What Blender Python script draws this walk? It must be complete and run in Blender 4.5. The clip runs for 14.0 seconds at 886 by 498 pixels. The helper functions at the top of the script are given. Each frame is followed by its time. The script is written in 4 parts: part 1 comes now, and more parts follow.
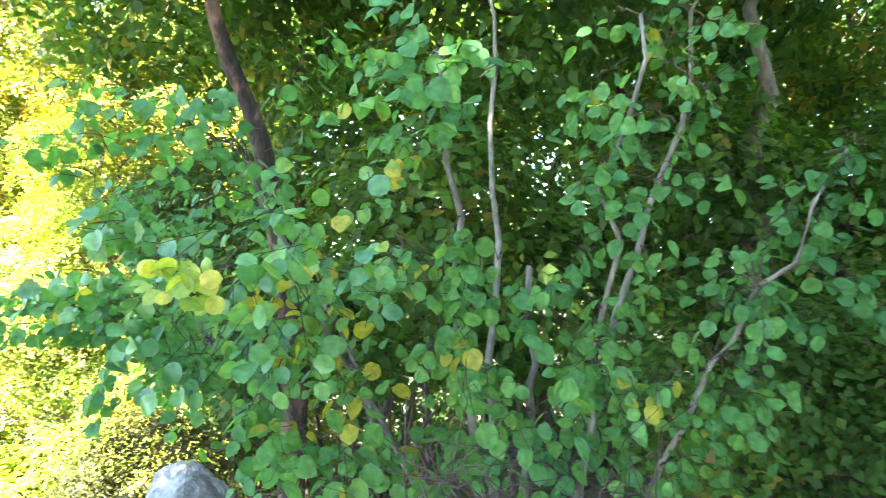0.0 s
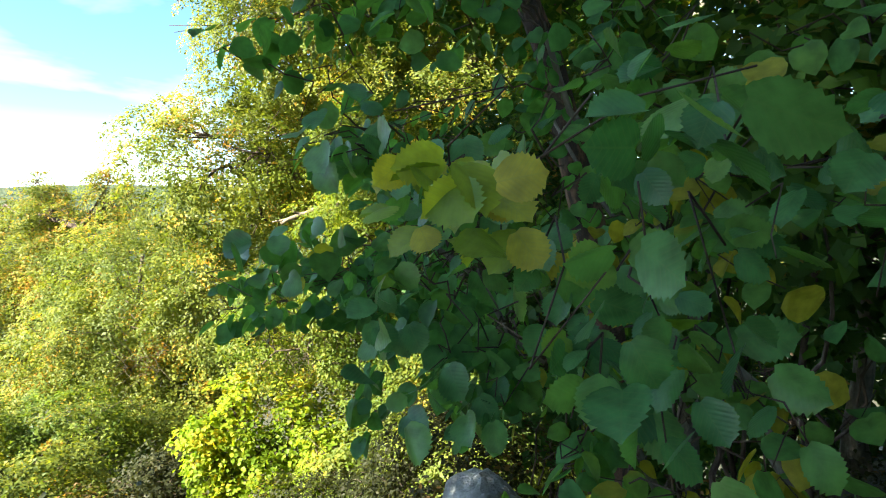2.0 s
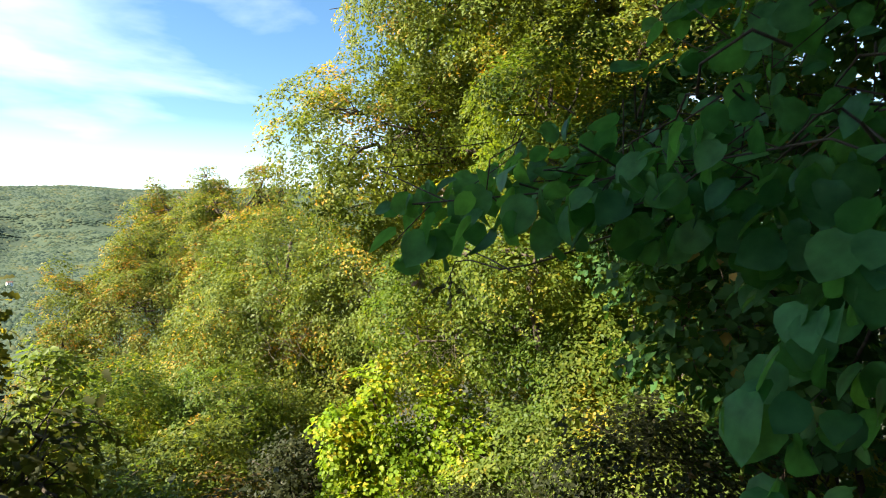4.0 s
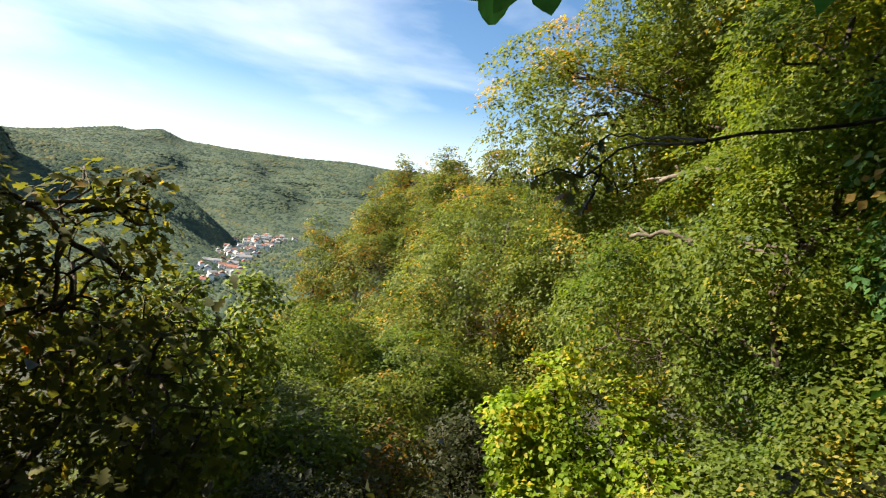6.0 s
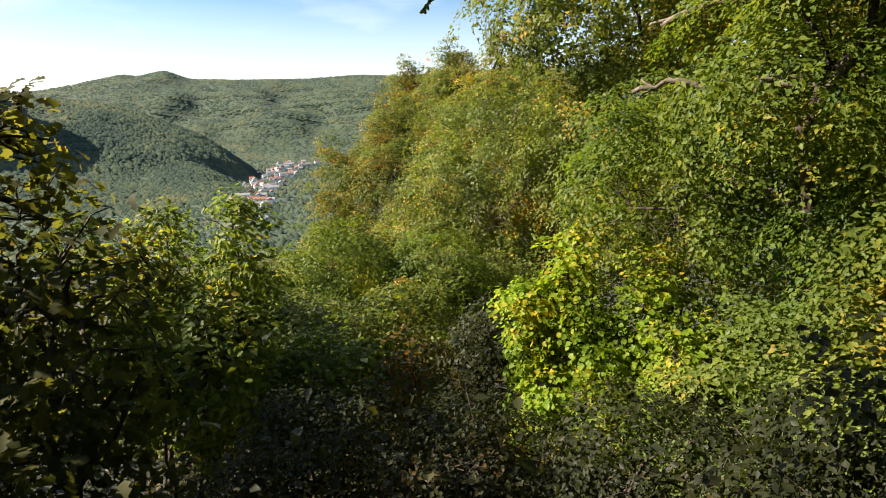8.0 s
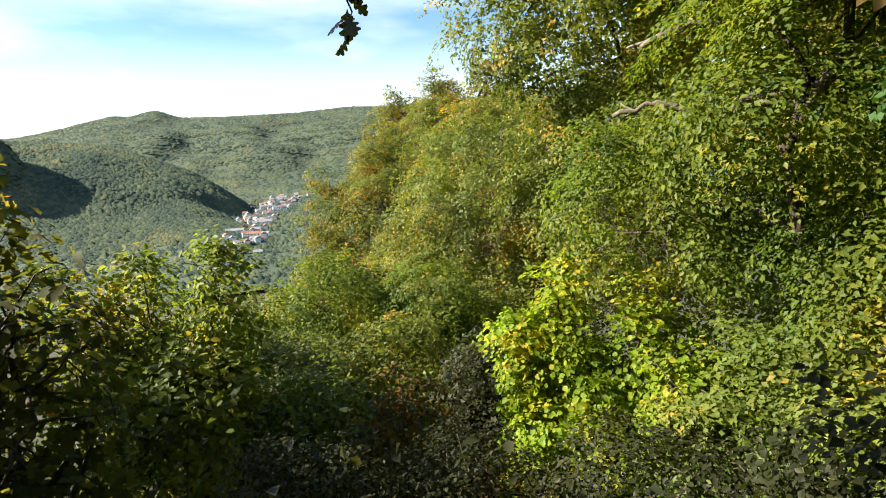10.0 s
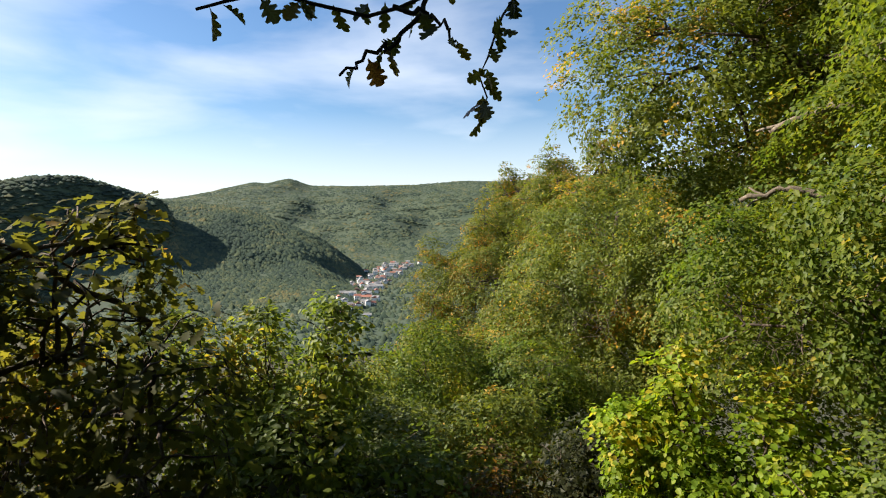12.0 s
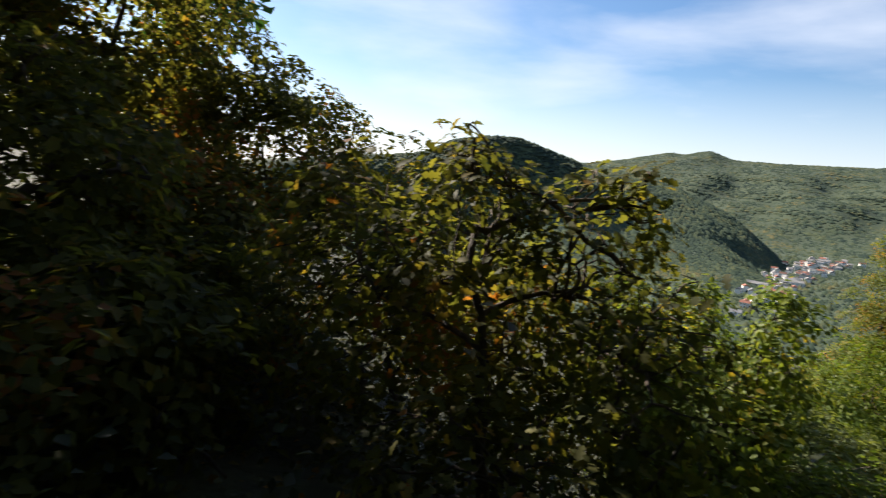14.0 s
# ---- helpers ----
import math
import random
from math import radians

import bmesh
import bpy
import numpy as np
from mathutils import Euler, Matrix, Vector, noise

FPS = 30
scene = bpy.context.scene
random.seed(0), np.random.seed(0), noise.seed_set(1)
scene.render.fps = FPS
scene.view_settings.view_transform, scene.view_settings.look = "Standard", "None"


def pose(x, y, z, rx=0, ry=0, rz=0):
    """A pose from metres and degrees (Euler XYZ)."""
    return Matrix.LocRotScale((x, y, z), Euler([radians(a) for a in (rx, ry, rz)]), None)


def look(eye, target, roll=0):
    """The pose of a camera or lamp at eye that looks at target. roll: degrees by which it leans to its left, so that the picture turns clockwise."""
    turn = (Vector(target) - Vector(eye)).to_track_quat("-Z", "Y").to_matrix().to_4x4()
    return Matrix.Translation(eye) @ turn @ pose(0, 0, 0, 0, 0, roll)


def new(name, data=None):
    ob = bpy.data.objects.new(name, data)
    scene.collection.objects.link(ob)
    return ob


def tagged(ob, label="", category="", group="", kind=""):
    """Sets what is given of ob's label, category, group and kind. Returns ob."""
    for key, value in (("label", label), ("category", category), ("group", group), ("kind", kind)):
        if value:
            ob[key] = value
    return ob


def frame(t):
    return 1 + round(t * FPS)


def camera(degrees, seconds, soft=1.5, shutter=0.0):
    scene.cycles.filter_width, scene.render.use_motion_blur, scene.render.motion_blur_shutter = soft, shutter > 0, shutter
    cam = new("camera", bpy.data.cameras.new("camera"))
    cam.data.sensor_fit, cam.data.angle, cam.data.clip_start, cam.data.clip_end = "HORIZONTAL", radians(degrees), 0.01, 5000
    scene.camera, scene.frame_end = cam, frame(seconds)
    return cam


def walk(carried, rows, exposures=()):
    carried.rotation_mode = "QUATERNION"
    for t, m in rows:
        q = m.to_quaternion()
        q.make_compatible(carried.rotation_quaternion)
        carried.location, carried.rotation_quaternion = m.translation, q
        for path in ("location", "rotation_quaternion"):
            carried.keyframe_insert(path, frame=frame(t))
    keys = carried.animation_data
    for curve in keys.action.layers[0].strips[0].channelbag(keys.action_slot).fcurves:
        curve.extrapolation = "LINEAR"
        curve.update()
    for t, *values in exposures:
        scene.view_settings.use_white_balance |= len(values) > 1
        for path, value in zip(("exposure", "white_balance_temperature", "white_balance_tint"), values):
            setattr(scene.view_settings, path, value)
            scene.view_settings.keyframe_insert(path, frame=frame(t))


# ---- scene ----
cam = camera(75.0, 14.0, soft=1.05, shutter=0.15)
# the way walked: seconds, place, yaw, pitch, roll
ROWS = [
    (0, 0.113, -0.131, 1.560, 3.37, 0.18, -2.85),
    (0.5, 0.025, 0.185, 1.512, 16.79, 0.45, -1.50),
    (1, -0.131, 0.460, 1.478, 24.18, 0.47, -1.26),
    (1.5, -0.315, 0.651, 1.429, 26.16, -0.58, -1.51),
    (2, -0.374, 0.813, 1.398, 29.33, -2.17, 1.17),
    (2.5, -0.396, 0.919, 1.379, 32.47, -2.63, 3.00),
    (3.2, -0.880, 1.060, 1.270, 37.00, -2.40, 2.20),
    (4.1, -1.270, 1.460, 1.050, 42.80, -1.30, -1.00),
    (5, -1.390, 1.830, 0.837, 49.14, -0.65, -3.55),
    (5.5, -1.592, 1.986, 0.769, 55.87, -1.75, -5.71),
    (6, -1.638, 2.156, 0.780, 65.14, -3.41, -7.96),
    (6.5, -1.699, 2.260, 0.729, 71.01, -7.86, -5.21),
    (7, -1.764, 2.462, 0.673, 70.44, -11.03, -3.44),
    (7.5, -1.873, 2.556, 0.669, 68.90, -11.96, -2.28),
    (8, -1.910, 2.701, 0.652, 66.83, -13.12, 0.81),
    (10.5, -2.020, 2.859, 0.691, 66.75, -9.13, 3.73),
    (11, -1.964, 2.840, 0.680, 72.56, -4.93, 1.63),
    (11.5, -1.971, 2.830, 0.685, 74.93, -3.45, 0.96),
    (12, -1.993, 2.829, 0.689, 76.82, -2.95, 0.57),
    (12.5, -2.017, 2.827, 0.697, 82.29, -2.81, 0.30),
    (13, -2.015, 2.805, 0.693, 90.61, -3.97, -0.59),
    (13.5, -2.001, 2.755, 0.689, 100.30, -5.89, -3.24),
    (14, -1.820, 2.390, 0.673, 115.92, -7.65, -5.36),
]
walk(cam, [(t, pose(x, y, z, 90 + pitch, roll, yaw)) for t, x, y, z, yaw, pitch, roll in ROWS],
     exposures=[(0, 5.35, 6500, 10), (0.5, 4.65, 6500, 8), (1.0, 3.6, 6500, 6), (1.5, 3.12, 6500, 4), (2.5, 2.75, 6500, 2), (5.0, 1.76, 6500, 2), (6.0, 1.63, 6500, 8),
                (8.0, 1.55, 6500, 12), (10.5, 1.85, 6400, 9), (11.0, 1.6, 6400, 10), (12.0, 1.25, 6350, 11), (13.0, 1.12, 6350, 12), (14.0, 1.12, 6300, 13)])

# ---- sky and sun ----
SUN_YAW, SUN_UP = 156.0, 33.0
world = bpy.data.worlds.new("sky")
scene.world = world
world.use_nodes = True
wn, wl = world.node_tree.nodes, world.node_tree.links
wn.clear()
sky = wn.new("ShaderNodeTexSky")
sky.sky_type, sky.sun_disc = "NISHITA", False
sky.sun_elevation, sky.sun_rotation = radians(SUN_UP), radians(-SUN_YAW)
sky.air_density, sky.dust_density, sky.ozone_density = 1.0, 0.4, 3.0
co = wn.new("ShaderNodeTexCoord")
mp = wn.new("ShaderNodeMapping")
mp.inputs["Scale"].default_value = (1.7, 1.7, 6.5)
mp.inputs["Rotation"].default_value = (0.05, 0.08, 0.4)
cl = wn.new("ShaderNodeTexNoise")
cl.inputs["Scale"].default_value, cl.inputs["Detail"].default_value, cl.inputs["Distortion"].default_value = 1.5, 6.0, 0.25
cr = wn.new("ShaderNodeMapRange")
for k, v in (("From Min", 0.44), ("From Max", 0.8), ("To Min", 0.0), ("To Max", 0.62)):
    cr.inputs[k].default_value = v
sp = wn.new("ShaderNodeSeparateXYZ")
lowband = wn.new("ShaderNodeMapRange")
for k, v in (("From Min", 0.0), ("From Max", 0.18), ("To Min", 0.68), ("To Max", 0.0)):
    lowband.inputs[k].default_value = v
mx0 = wn.new("ShaderNodeMath")
mx0.operation = "MAXIMUM"
mixc = wn.new("ShaderNodeMixRGB")
mixc.inputs["Color2"].default_value = (10.5, 10.8, 11.2, 1)
bg = wn.new("ShaderNodeBackground")
bg.inputs["Strength"].default_value = 0.05
wo = wn.new("ShaderNodeOutputWorld")
wl.new(co.outputs["Generated"], mp.inputs["Vector"])
wl.new(mp.outputs["Vector"], cl.inputs["Vector"])
wl.new(cl.outputs["Fac"], cr.inputs["Value"])
wl.new(co.outputs["Generated"], sp.inputs["Vector"])
wl.new(sp.outputs["Z"], lowband.inputs["Value"])
wl.new(cr.outputs["Result"], mx0.inputs[0])
wl.new(lowband.outputs["Result"], mx0.inputs[1])
wl.new(mx0.outputs["Value"], mixc.inputs["Fac"])
deep = wn.new("ShaderNodeHueSaturation")
deep.inputs["Saturation"].default_value, deep.inputs["Value"].default_value = 1.12, 1.28
wl.new(sky.outputs["Color"], deep.inputs["Color"])
wl.new(deep.outputs["Color"], mixc.inputs["Color1"])
wl.new(mixc.outputs["Color"], bg.inputs["Color"])
wl.new(bg.outputs["Background"], wo.inputs["Surface"])
sun = new("sun", bpy.data.lights.new("sun", "SUN"))
sun.data.energy, sun.data.angle, sun.data.color = 5.0, radians(0.5), (1.0, 0.9, 0.74)
sun_way = Vector((-math.sin(radians(SUN_YAW)) * math.cos(radians(SUN_UP)), math.cos(radians(SUN_YAW)) * math.cos(radians(SUN_UP)), math.sin(radians(SUN_UP))))
sun.matrix_world = look(sun_way * 60, (0, 0, 0))


# ---- materials ----
def mat_base(name):
    m = bpy.data.materials.new(name)
    m.use_nodes = True
    n, l = m.node_tree.nodes, m.node_tree.links
    n.clear()
    return m, n, l, n.new("ShaderNodeOutputMaterial")


def ramp(n, stops):
    r = n.new("ShaderNodeValToRGB")
    while len(r.color_ramp.elements) < len(stops):
        r.color_ramp.elements.new(0.5)
    for e, (p, c) in zip(r.color_ramp.elements, stops):
        e.position, e.color = p, (*c, 1)
    return r


def leaf_mat(name, stops, per_object=False, through_light=0.5, gloss=0.45, vein=0.0):
    """Leaves: each one its own tint, blotched, letting some light through."""
    m, n, l, out = mat_base(name)
    src = n.new("ShaderNodeObjectInfo") if per_object else n.new("ShaderNodeNewGeometry")
    r = ramp(n, stops)
    tc = n.new("ShaderNodeNewGeometry")
    if per_object:
        l.new(src.outputs["Random"], r.inputs["Fac"])
    else:
        # turning leaves stand together in patches
        spot = n.new("ShaderNodeTexNoise")
        spot.inputs["Scale"].default_value, spot.inputs["Detail"].default_value = 0.8, 3.0
        l.new(tc.outputs["Position"], spot.inputs["Vector"])
        span = n.new("ShaderNodeMapRange")
        span.inputs["From Min"].default_value, span.inputs["From Max"].default_value = 0.3, 0.72
        l.new(spot.outputs["Fac"], span.inputs["Value"])
        both = n.new("ShaderNodeMix")
        both.inputs["Factor"].default_value = 0.55
        l.new(src.outputs["Random Per Island"], both.inputs["A"])
        l.new(span.outputs["Result"], both.inputs["B"])
        wide_span = n.new("ShaderNodeMapRange")
        wide_span.inputs["From Min"].default_value, wide_span.inputs["From Max"].default_value = 0.2, 0.8
        l.new(both.outputs["Result"], wide_span.inputs["Value"])
        l.new(wide_span.outputs["Result"], r.inputs["Fac"])
    no = n.new("ShaderNodeTexNoise")
    no.inputs["Scale"].default_value, no.inputs["Detail"].default_value = 35.0 if per_object or vein else 1.3, 4.0
    l.new(tc.outputs["Position"], no.inputs["Vector"])
    v = n.new("ShaderNodeHueSaturation")
    mr = n.new("ShaderNodeMapRange")
    mr.inputs["From Min"].default_value, mr.inputs["From Max"].default_value = 0.3, 0.7
    mr.inputs["To Min"].default_value, mr.inputs["To Max"].default_value = 0.72, 1.3
    l.new(no.outputs["Fac"], mr.inputs["Value"])
    l.new(mr.outputs["Result"], v.inputs["Value"])
    l.new(r.outputs["Color"], v.inputs["Color"])
    p = n.new("ShaderNodeBsdfPrincipled")
    p.inputs["Roughness"].default_value = gloss
    p.inputs["Specular IOR Level"].default_value = 0.45 if per_object else 0.2
    l.new(v.outputs["Color"], p.inputs["Base Color"])
    t = n.new("ShaderNodeBsdfTranslucent")
    tv = n.new("ShaderNodeMixRGB")
    tv.blend_type = "MULTIPLY"
    tv.inputs["Fac"].default_value = 1.0
    tv.inputs["Color2"].default_value = (1.55, 1.5, 0.55, 1)
    l.new(v.outputs["Color"], tv.inputs["Color1"])
    l.new(tv.outputs["Color"], t.inputs["Color"])
    if vein and per_object:
        ob = n.new("ShaderNodeTexCoord")
        xyz = n.new("ShaderNodeSeparateXYZ")
        l.new(ob.outputs["Object"], xyz.inputs["Vector"])

        def calc(op, a, b2=None):
            q = n.new("ShaderNodeMath")
            q.operation = op
            for k, val in enumerate((a, b2)):
                if val is None:
                    continue
                if isinstance(val, (int, float)):
                    q.inputs[k].default_value = val
                else:
                    l.new(val, q.inputs[k])
            return q.outputs["Value"]
        side = calc("ABSOLUTE", xyz.outputs["Y"])
        wave = calc("SINE", calc("MULTIPLY", calc("SUBTRACT", xyz.outputs["X"], calc("MULTIPLY", side, 0.85)), 52.0))
        ribs = calc("POWER", calc("MAXIMUM", wave, 0.0), 5.0)
        rib = calc("MAXIMUM", ribs, calc("LESS_THAN", side, 0.018))
        pale = n.new("ShaderNodeMixRGB")
        pale.inputs["Color2"].default_value = (0.2, 0.3, 0.1, 1)
        l.new(calc("MULTIPLY", rib, 0.3), pale.inputs["Fac"])
        l.new(v.outputs["Color"], pale.inputs["Color1"])
        l.new(pale.outputs["Color"], p.inputs["Base Color"])
        relief = n.new("ShaderNodeBump")
        relief.inputs["Strength"].default_value, relief.inputs["Distance"].default_value = 0.12, 0.001
        l.new(wave, relief.inputs["Height"])
        l.new(relief.outputs["Normal"], p.inputs["Normal"])
    elif vein:
        b = n.new("ShaderNodeBump")
        b.inputs["Strength"].default_value, b.inputs["Distance"].default_value = vein, 0.004
        l.new(no.outputs["Fac"], b.inputs["Height"])
        l.new(b.outputs["Normal"], p.inputs["Normal"])
    x = n.new("ShaderNodeMixShader")
    x.inputs["Fac"].default_value = through_light
    l.new(p.outputs["BSDF"], x.inputs[1])
    l.new(t.outputs["BSDF"], x.inputs[2])
    l.new(x.outputs["Shader"], out.inputs["Surface"])
    return m


def rough_mat(name, stops, scale, bump=0.5, dist=0.01, stretch=(1, 1, 1), rough=0.9):
    """Bark, soil, stone: two sizes of noise for colour and relief."""
    m, n, l, out = mat_base(name)
    tc = n.new("ShaderNodeNewGeometry")
    mp = n.new("ShaderNodeMapping")
    mp.inputs["Scale"].default_value = stretch
    l.new(tc.outputs["Position"], mp.inputs["Vector"])
    a, b = n.new("ShaderNodeTexNoise"), n.new("ShaderNodeTexNoise")
    a.inputs["Scale"].default_value, a.inputs["Detail"].default_value, a.inputs["Roughness"].default_value = scale, 8.0, 0.65
    b.inputs["Scale"].default_value, b.inputs["Detail"].default_value = scale * 0.17, 3.0
    l.new(mp.outputs["Vector"], a.inputs["Vector"])
    l.new(mp.outputs["Vector"], b.inputs["Vector"])
    s = n.new("ShaderNodeMath")
    s.operation = "ADD"
    l.new(a.outputs["Fac"], s.inputs[0])
    l.new(b.outputs["Fac"], s.inputs[1])
    h = n.new("ShaderNodeMath")
    h.operation = "MULTIPLY"
    h.inputs[1].default_value = 0.5
    l.new(s.outputs["Value"], h.inputs[0])
    r = ramp(n, stops)
    l.new(h.outputs["Value"], r.inputs["Fac"])
    p = n.new("ShaderNodeBsdfPrincipled")
    p.inputs["Roughness"].default_value = rough
    l.new(r.outputs["Color"], p.inputs["Base Color"])
    u = n.new("ShaderNodeBump")
    u.inputs["Strength"].default_value, u.inputs["Distance"].default_value = bump, dist
    l.new(a.outputs["Fac"], u.inputs["Height"])
    l.new(u.outputs["Normal"], p.inputs["Normal"])
    l.new(p.outputs["BSDF"], out.inputs["Surface"])
    return m


BARK = rough_mat("bark_dark", [(0.36, (0.018, 0.013, 0.009)), (0.5, (0.07, 0.048, 0.034)), (0.64, (0.15, 0.115, 0.085))], 26, 1.0, 0.02, (1, 1, 0.3))
BARK_PEEL = rough_mat("bark_peeling", [(0.4, (0.012, 0.009, 0.007)), (0.5, (0.045, 0.028, 0.02)), (0.56, (0.16, 0.085, 0.055)), (0.68, (0.24, 0.16, 0.11))], 22, 1.0, 0.03, (1, 1, 0.45))
BARK_GREY = rough_mat("bark_grey", [(0.36, (0.06, 0.055, 0.045)), (0.5, (0.16, 0.145, 0.12)), (0.65, (0.3, 0.275, 0.235))], 30, 0.8, 0.008, (1, 1, 0.4))
TWIG = rough_mat("twig", [(0.35, (0.03, 0.02, 0.013)), (0.65, (0.11, 0.08, 0.055))], 60, 0.4, 0.003)
DEADWOOD = rough_mat("dead_wood", [(0.35, (0.06, 0.048, 0.036)), (0.52, (0.16, 0.125, 0.09)), (0.66, (0.3, 0.25, 0.19))], 40, 0.9, 0.01)
SOIL = rough_mat("forest_soil", [(0.35, (0.018, 0.016, 0.008)), (0.5, (0.045, 0.042, 0.018)), (0.65, (0.075, 0.085, 0.03))], 7, 1.0, 0.06)
STONE = rough_mat("limestone", [(0.33, (0.1, 0.1, 0.09)), (0.5, (0.27, 0.27, 0.26)), (0.62, (0.42, 0.42, 0.42))], 18, 1.0, 0.03)
G = dict(
    hazel=[(0.0, (0.055, 0.17, 0.07)), (0.5, (0.095, 0.25, 0.085)), (0.9, (0.13, 0.29, 0.075)), (0.985, (0.17, 0.31, 0.06)), (1.0, (0.34, 0.33, 0.05))],
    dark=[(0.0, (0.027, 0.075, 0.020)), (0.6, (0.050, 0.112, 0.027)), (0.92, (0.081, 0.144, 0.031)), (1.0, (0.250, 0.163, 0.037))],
    oak=[(0.0, (0.058, 0.068, 0.022)), (0.5, (0.105, 0.105, 0.03)), (0.8, (0.15, 0.14, 0.033)), (0.95, (0.24, 0.16, 0.035)), (1.0, (0.26, 0.1, 0.025))],
    green=[(0.0, (0.062, 0.105, 0.018)), (0.5, (0.12, 0.162, 0.024)), (0.9, (0.182, 0.205, 0.03)), (1.0, (0.32, 0.26, 0.035))],
    olive=[(0.0, (0.082, 0.116, 0.022)), (0.5, (0.138, 0.168, 0.028)), (0.88, (0.21, 0.22, 0.035)), (1.0, (0.504, 0.285, 0.045))],
    gold=[(0.0, (0.088, 0.122, 0.022)), (0.5, (0.142, 0.162, 0.026)), (0.85, (0.215, 0.19, 0.03)), (1.0, (0.42, 0.21, 0.035))],
    maple=[(0.0, (0.12, 0.2, 0.02)), (0.45, (0.19, 0.27, 0.022)), (0.8, (0.27, 0.32, 0.028)), (1.0, (0.46, 0.36, 0.035))],
    fresh=[(0.0, (0.09, 0.13, 0.03)), (0.6, (0.15, 0.19, 0.038)), (0.92, (0.22, 0.24, 0.045)), (1.0, (0.4, 0.3, 0.05))],
    pale=[(0.0, (0.13, 0.155, 0.06)), (0.6, (0.18, 0.205, 0.08)), (1.0, (0.25, 0.26, 0.09))],
    brown=[(0.0, (0.078, 0.091, 0.026)), (0.5, (0.143, 0.098, 0.033)), (1.0, (0.286, 0.130, 0.039))],
    # shade over the undergrowth is put into this dark brown leaf colour
    shade_dark=[(0.0, (0.03, 0.036, 0.014)), (0.6, (0.045, 0.05, 0.02)), (0.92, (0.07, 0.068, 0.027)), (1.0, (0.16, 0.1, 0.035))],
    wood=[(0.0, (0.04, 0.095, 0.024)), (0.5, (0.07, 0.15, 0.034)), (0.9, (0.11, 0.2, 0.04)), (1.0, (0.24, 0.22, 0.04))],
)


def woods_mat():
    """Crowns of far woods: each its own green, in stands of lighter and darker trees."""
    m, n, l, out = mat_base("far_woods")
    geo = n.new("ShaderNodeNewGeometry")
    no = n.new("ShaderNodeTexNoise")
    no.inputs["Scale"].default_value, no.inputs["Detail"].default_value = 0.011, 4.0
    l.new(geo.outputs["Position"], no.inputs["Vector"])
    span = n.new("ShaderNodeMapRange")
    span.inputs["From Min"].default_value, span.inputs["From Max"].default_value = 0.34, 0.68
    l.new(no.outputs["Fac"], span.inputs["Value"])
    both = n.new("ShaderNodeMix")
    both.inputs["Factor"].default_value = 0.5
    l.new(geo.outputs["Random Per Island"], both.inputs["A"])
    l.new(span.outputs["Result"], both.inputs["B"])
    # tones lean blue, which puts distance haze into the crown colour
    r = ramp(n, [(0.15, (0.026, 0.042, 0.032)), (0.45, (0.045, 0.066, 0.042)), (0.7, (0.074, 0.09, 0.046)), (0.9, (0.125, 0.112, 0.05))])
    l.new(both.outputs["Result"], r.inputs["Fac"])
    p = n.new("ShaderNodeBsdfPrincipled")
    p.inputs["Roughness"].default_value, p.inputs["Specular IOR Level"].default_value = 0.9, 0.1
    l.new(r.outputs["Color"], p.inputs["Base Color"])
    l.new(p.outputs["BSDF"], out.inputs["Surface"])
    return m


WOODS = woods_mat()
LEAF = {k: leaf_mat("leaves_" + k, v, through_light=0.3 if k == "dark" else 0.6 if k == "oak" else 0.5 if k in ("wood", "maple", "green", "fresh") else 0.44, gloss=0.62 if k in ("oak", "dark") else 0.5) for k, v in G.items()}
HAZEL_LEAF = leaf_mat("hazel_leaf", G["hazel"], True, 0.42, 0.32, 0.35)
HAZEL_YELLOW = leaf_mat("hazel_leaf_yellow", [(0.0, (0.2, 0.32, 0.05)), (0.6, (0.34, 0.4, 0.05)), (1.0, (0.48, 0.4, 0.05))], True, 0.4, 0.45, 0.35)
HAZEL_MASS = leaf_mat("hazel_leaf_mass", G["hazel"], False, 0.5, 0.45, 0.35)
OAK_LEAF = leaf_mat("oak_leaf", G["oak"], True, 0.35, 0.4, 0.3)


# ---- mesh tools ----
def unit(a):
    return a / np.maximum(np.linalg.norm(a, axis=-1, keepdims=True), 1e-9)


def raw_mesh(name, verts, faces):
    """A mesh of triangles from arrays."""
    me = bpy.data.meshes.new(name)
    verts, faces = np.asarray(verts, np.float32), np.asarray(faces, np.int32)
    me.vertices.add(len(verts))
    me.vertices.foreach_set("co", verts.ravel())
    me.loops.add(faces.size)
    me.loops.foreach_set("vertex_index", faces.ravel())
    me.polygons.add(len(faces))
    me.polygons.foreach_set("loop_start", np.arange(0, faces.size, faces.shape[1], dtype=np.int32))
    me.update(calc_edges=True)
    return me


def thing(name, label, category, at=(0, 0, 0), group="", kind=""):
    ob = tagged(new(name), label, category, group, kind)
    ob.location = at
    return ob


def part_mesh(name, me, material, parent, label="", kind="", smooth=False):
    """Links a mesh, given in world metres, as one part under a thing."""
    if smooth:
        me.polygons.foreach_set("use_smooth", np.ones(len(me.polygons), bool))
    if not me.materials:
        me.materials.append(material)
    ob = new(name, me)
    ob.parent = parent
    if parent is not None:
        root, off = parent, Vector((0, 0, 0))
        while root is not None:
            off += root.location
            root = root.parent
        ob.location = -off
    return tagged(ob, label, "", "", kind)


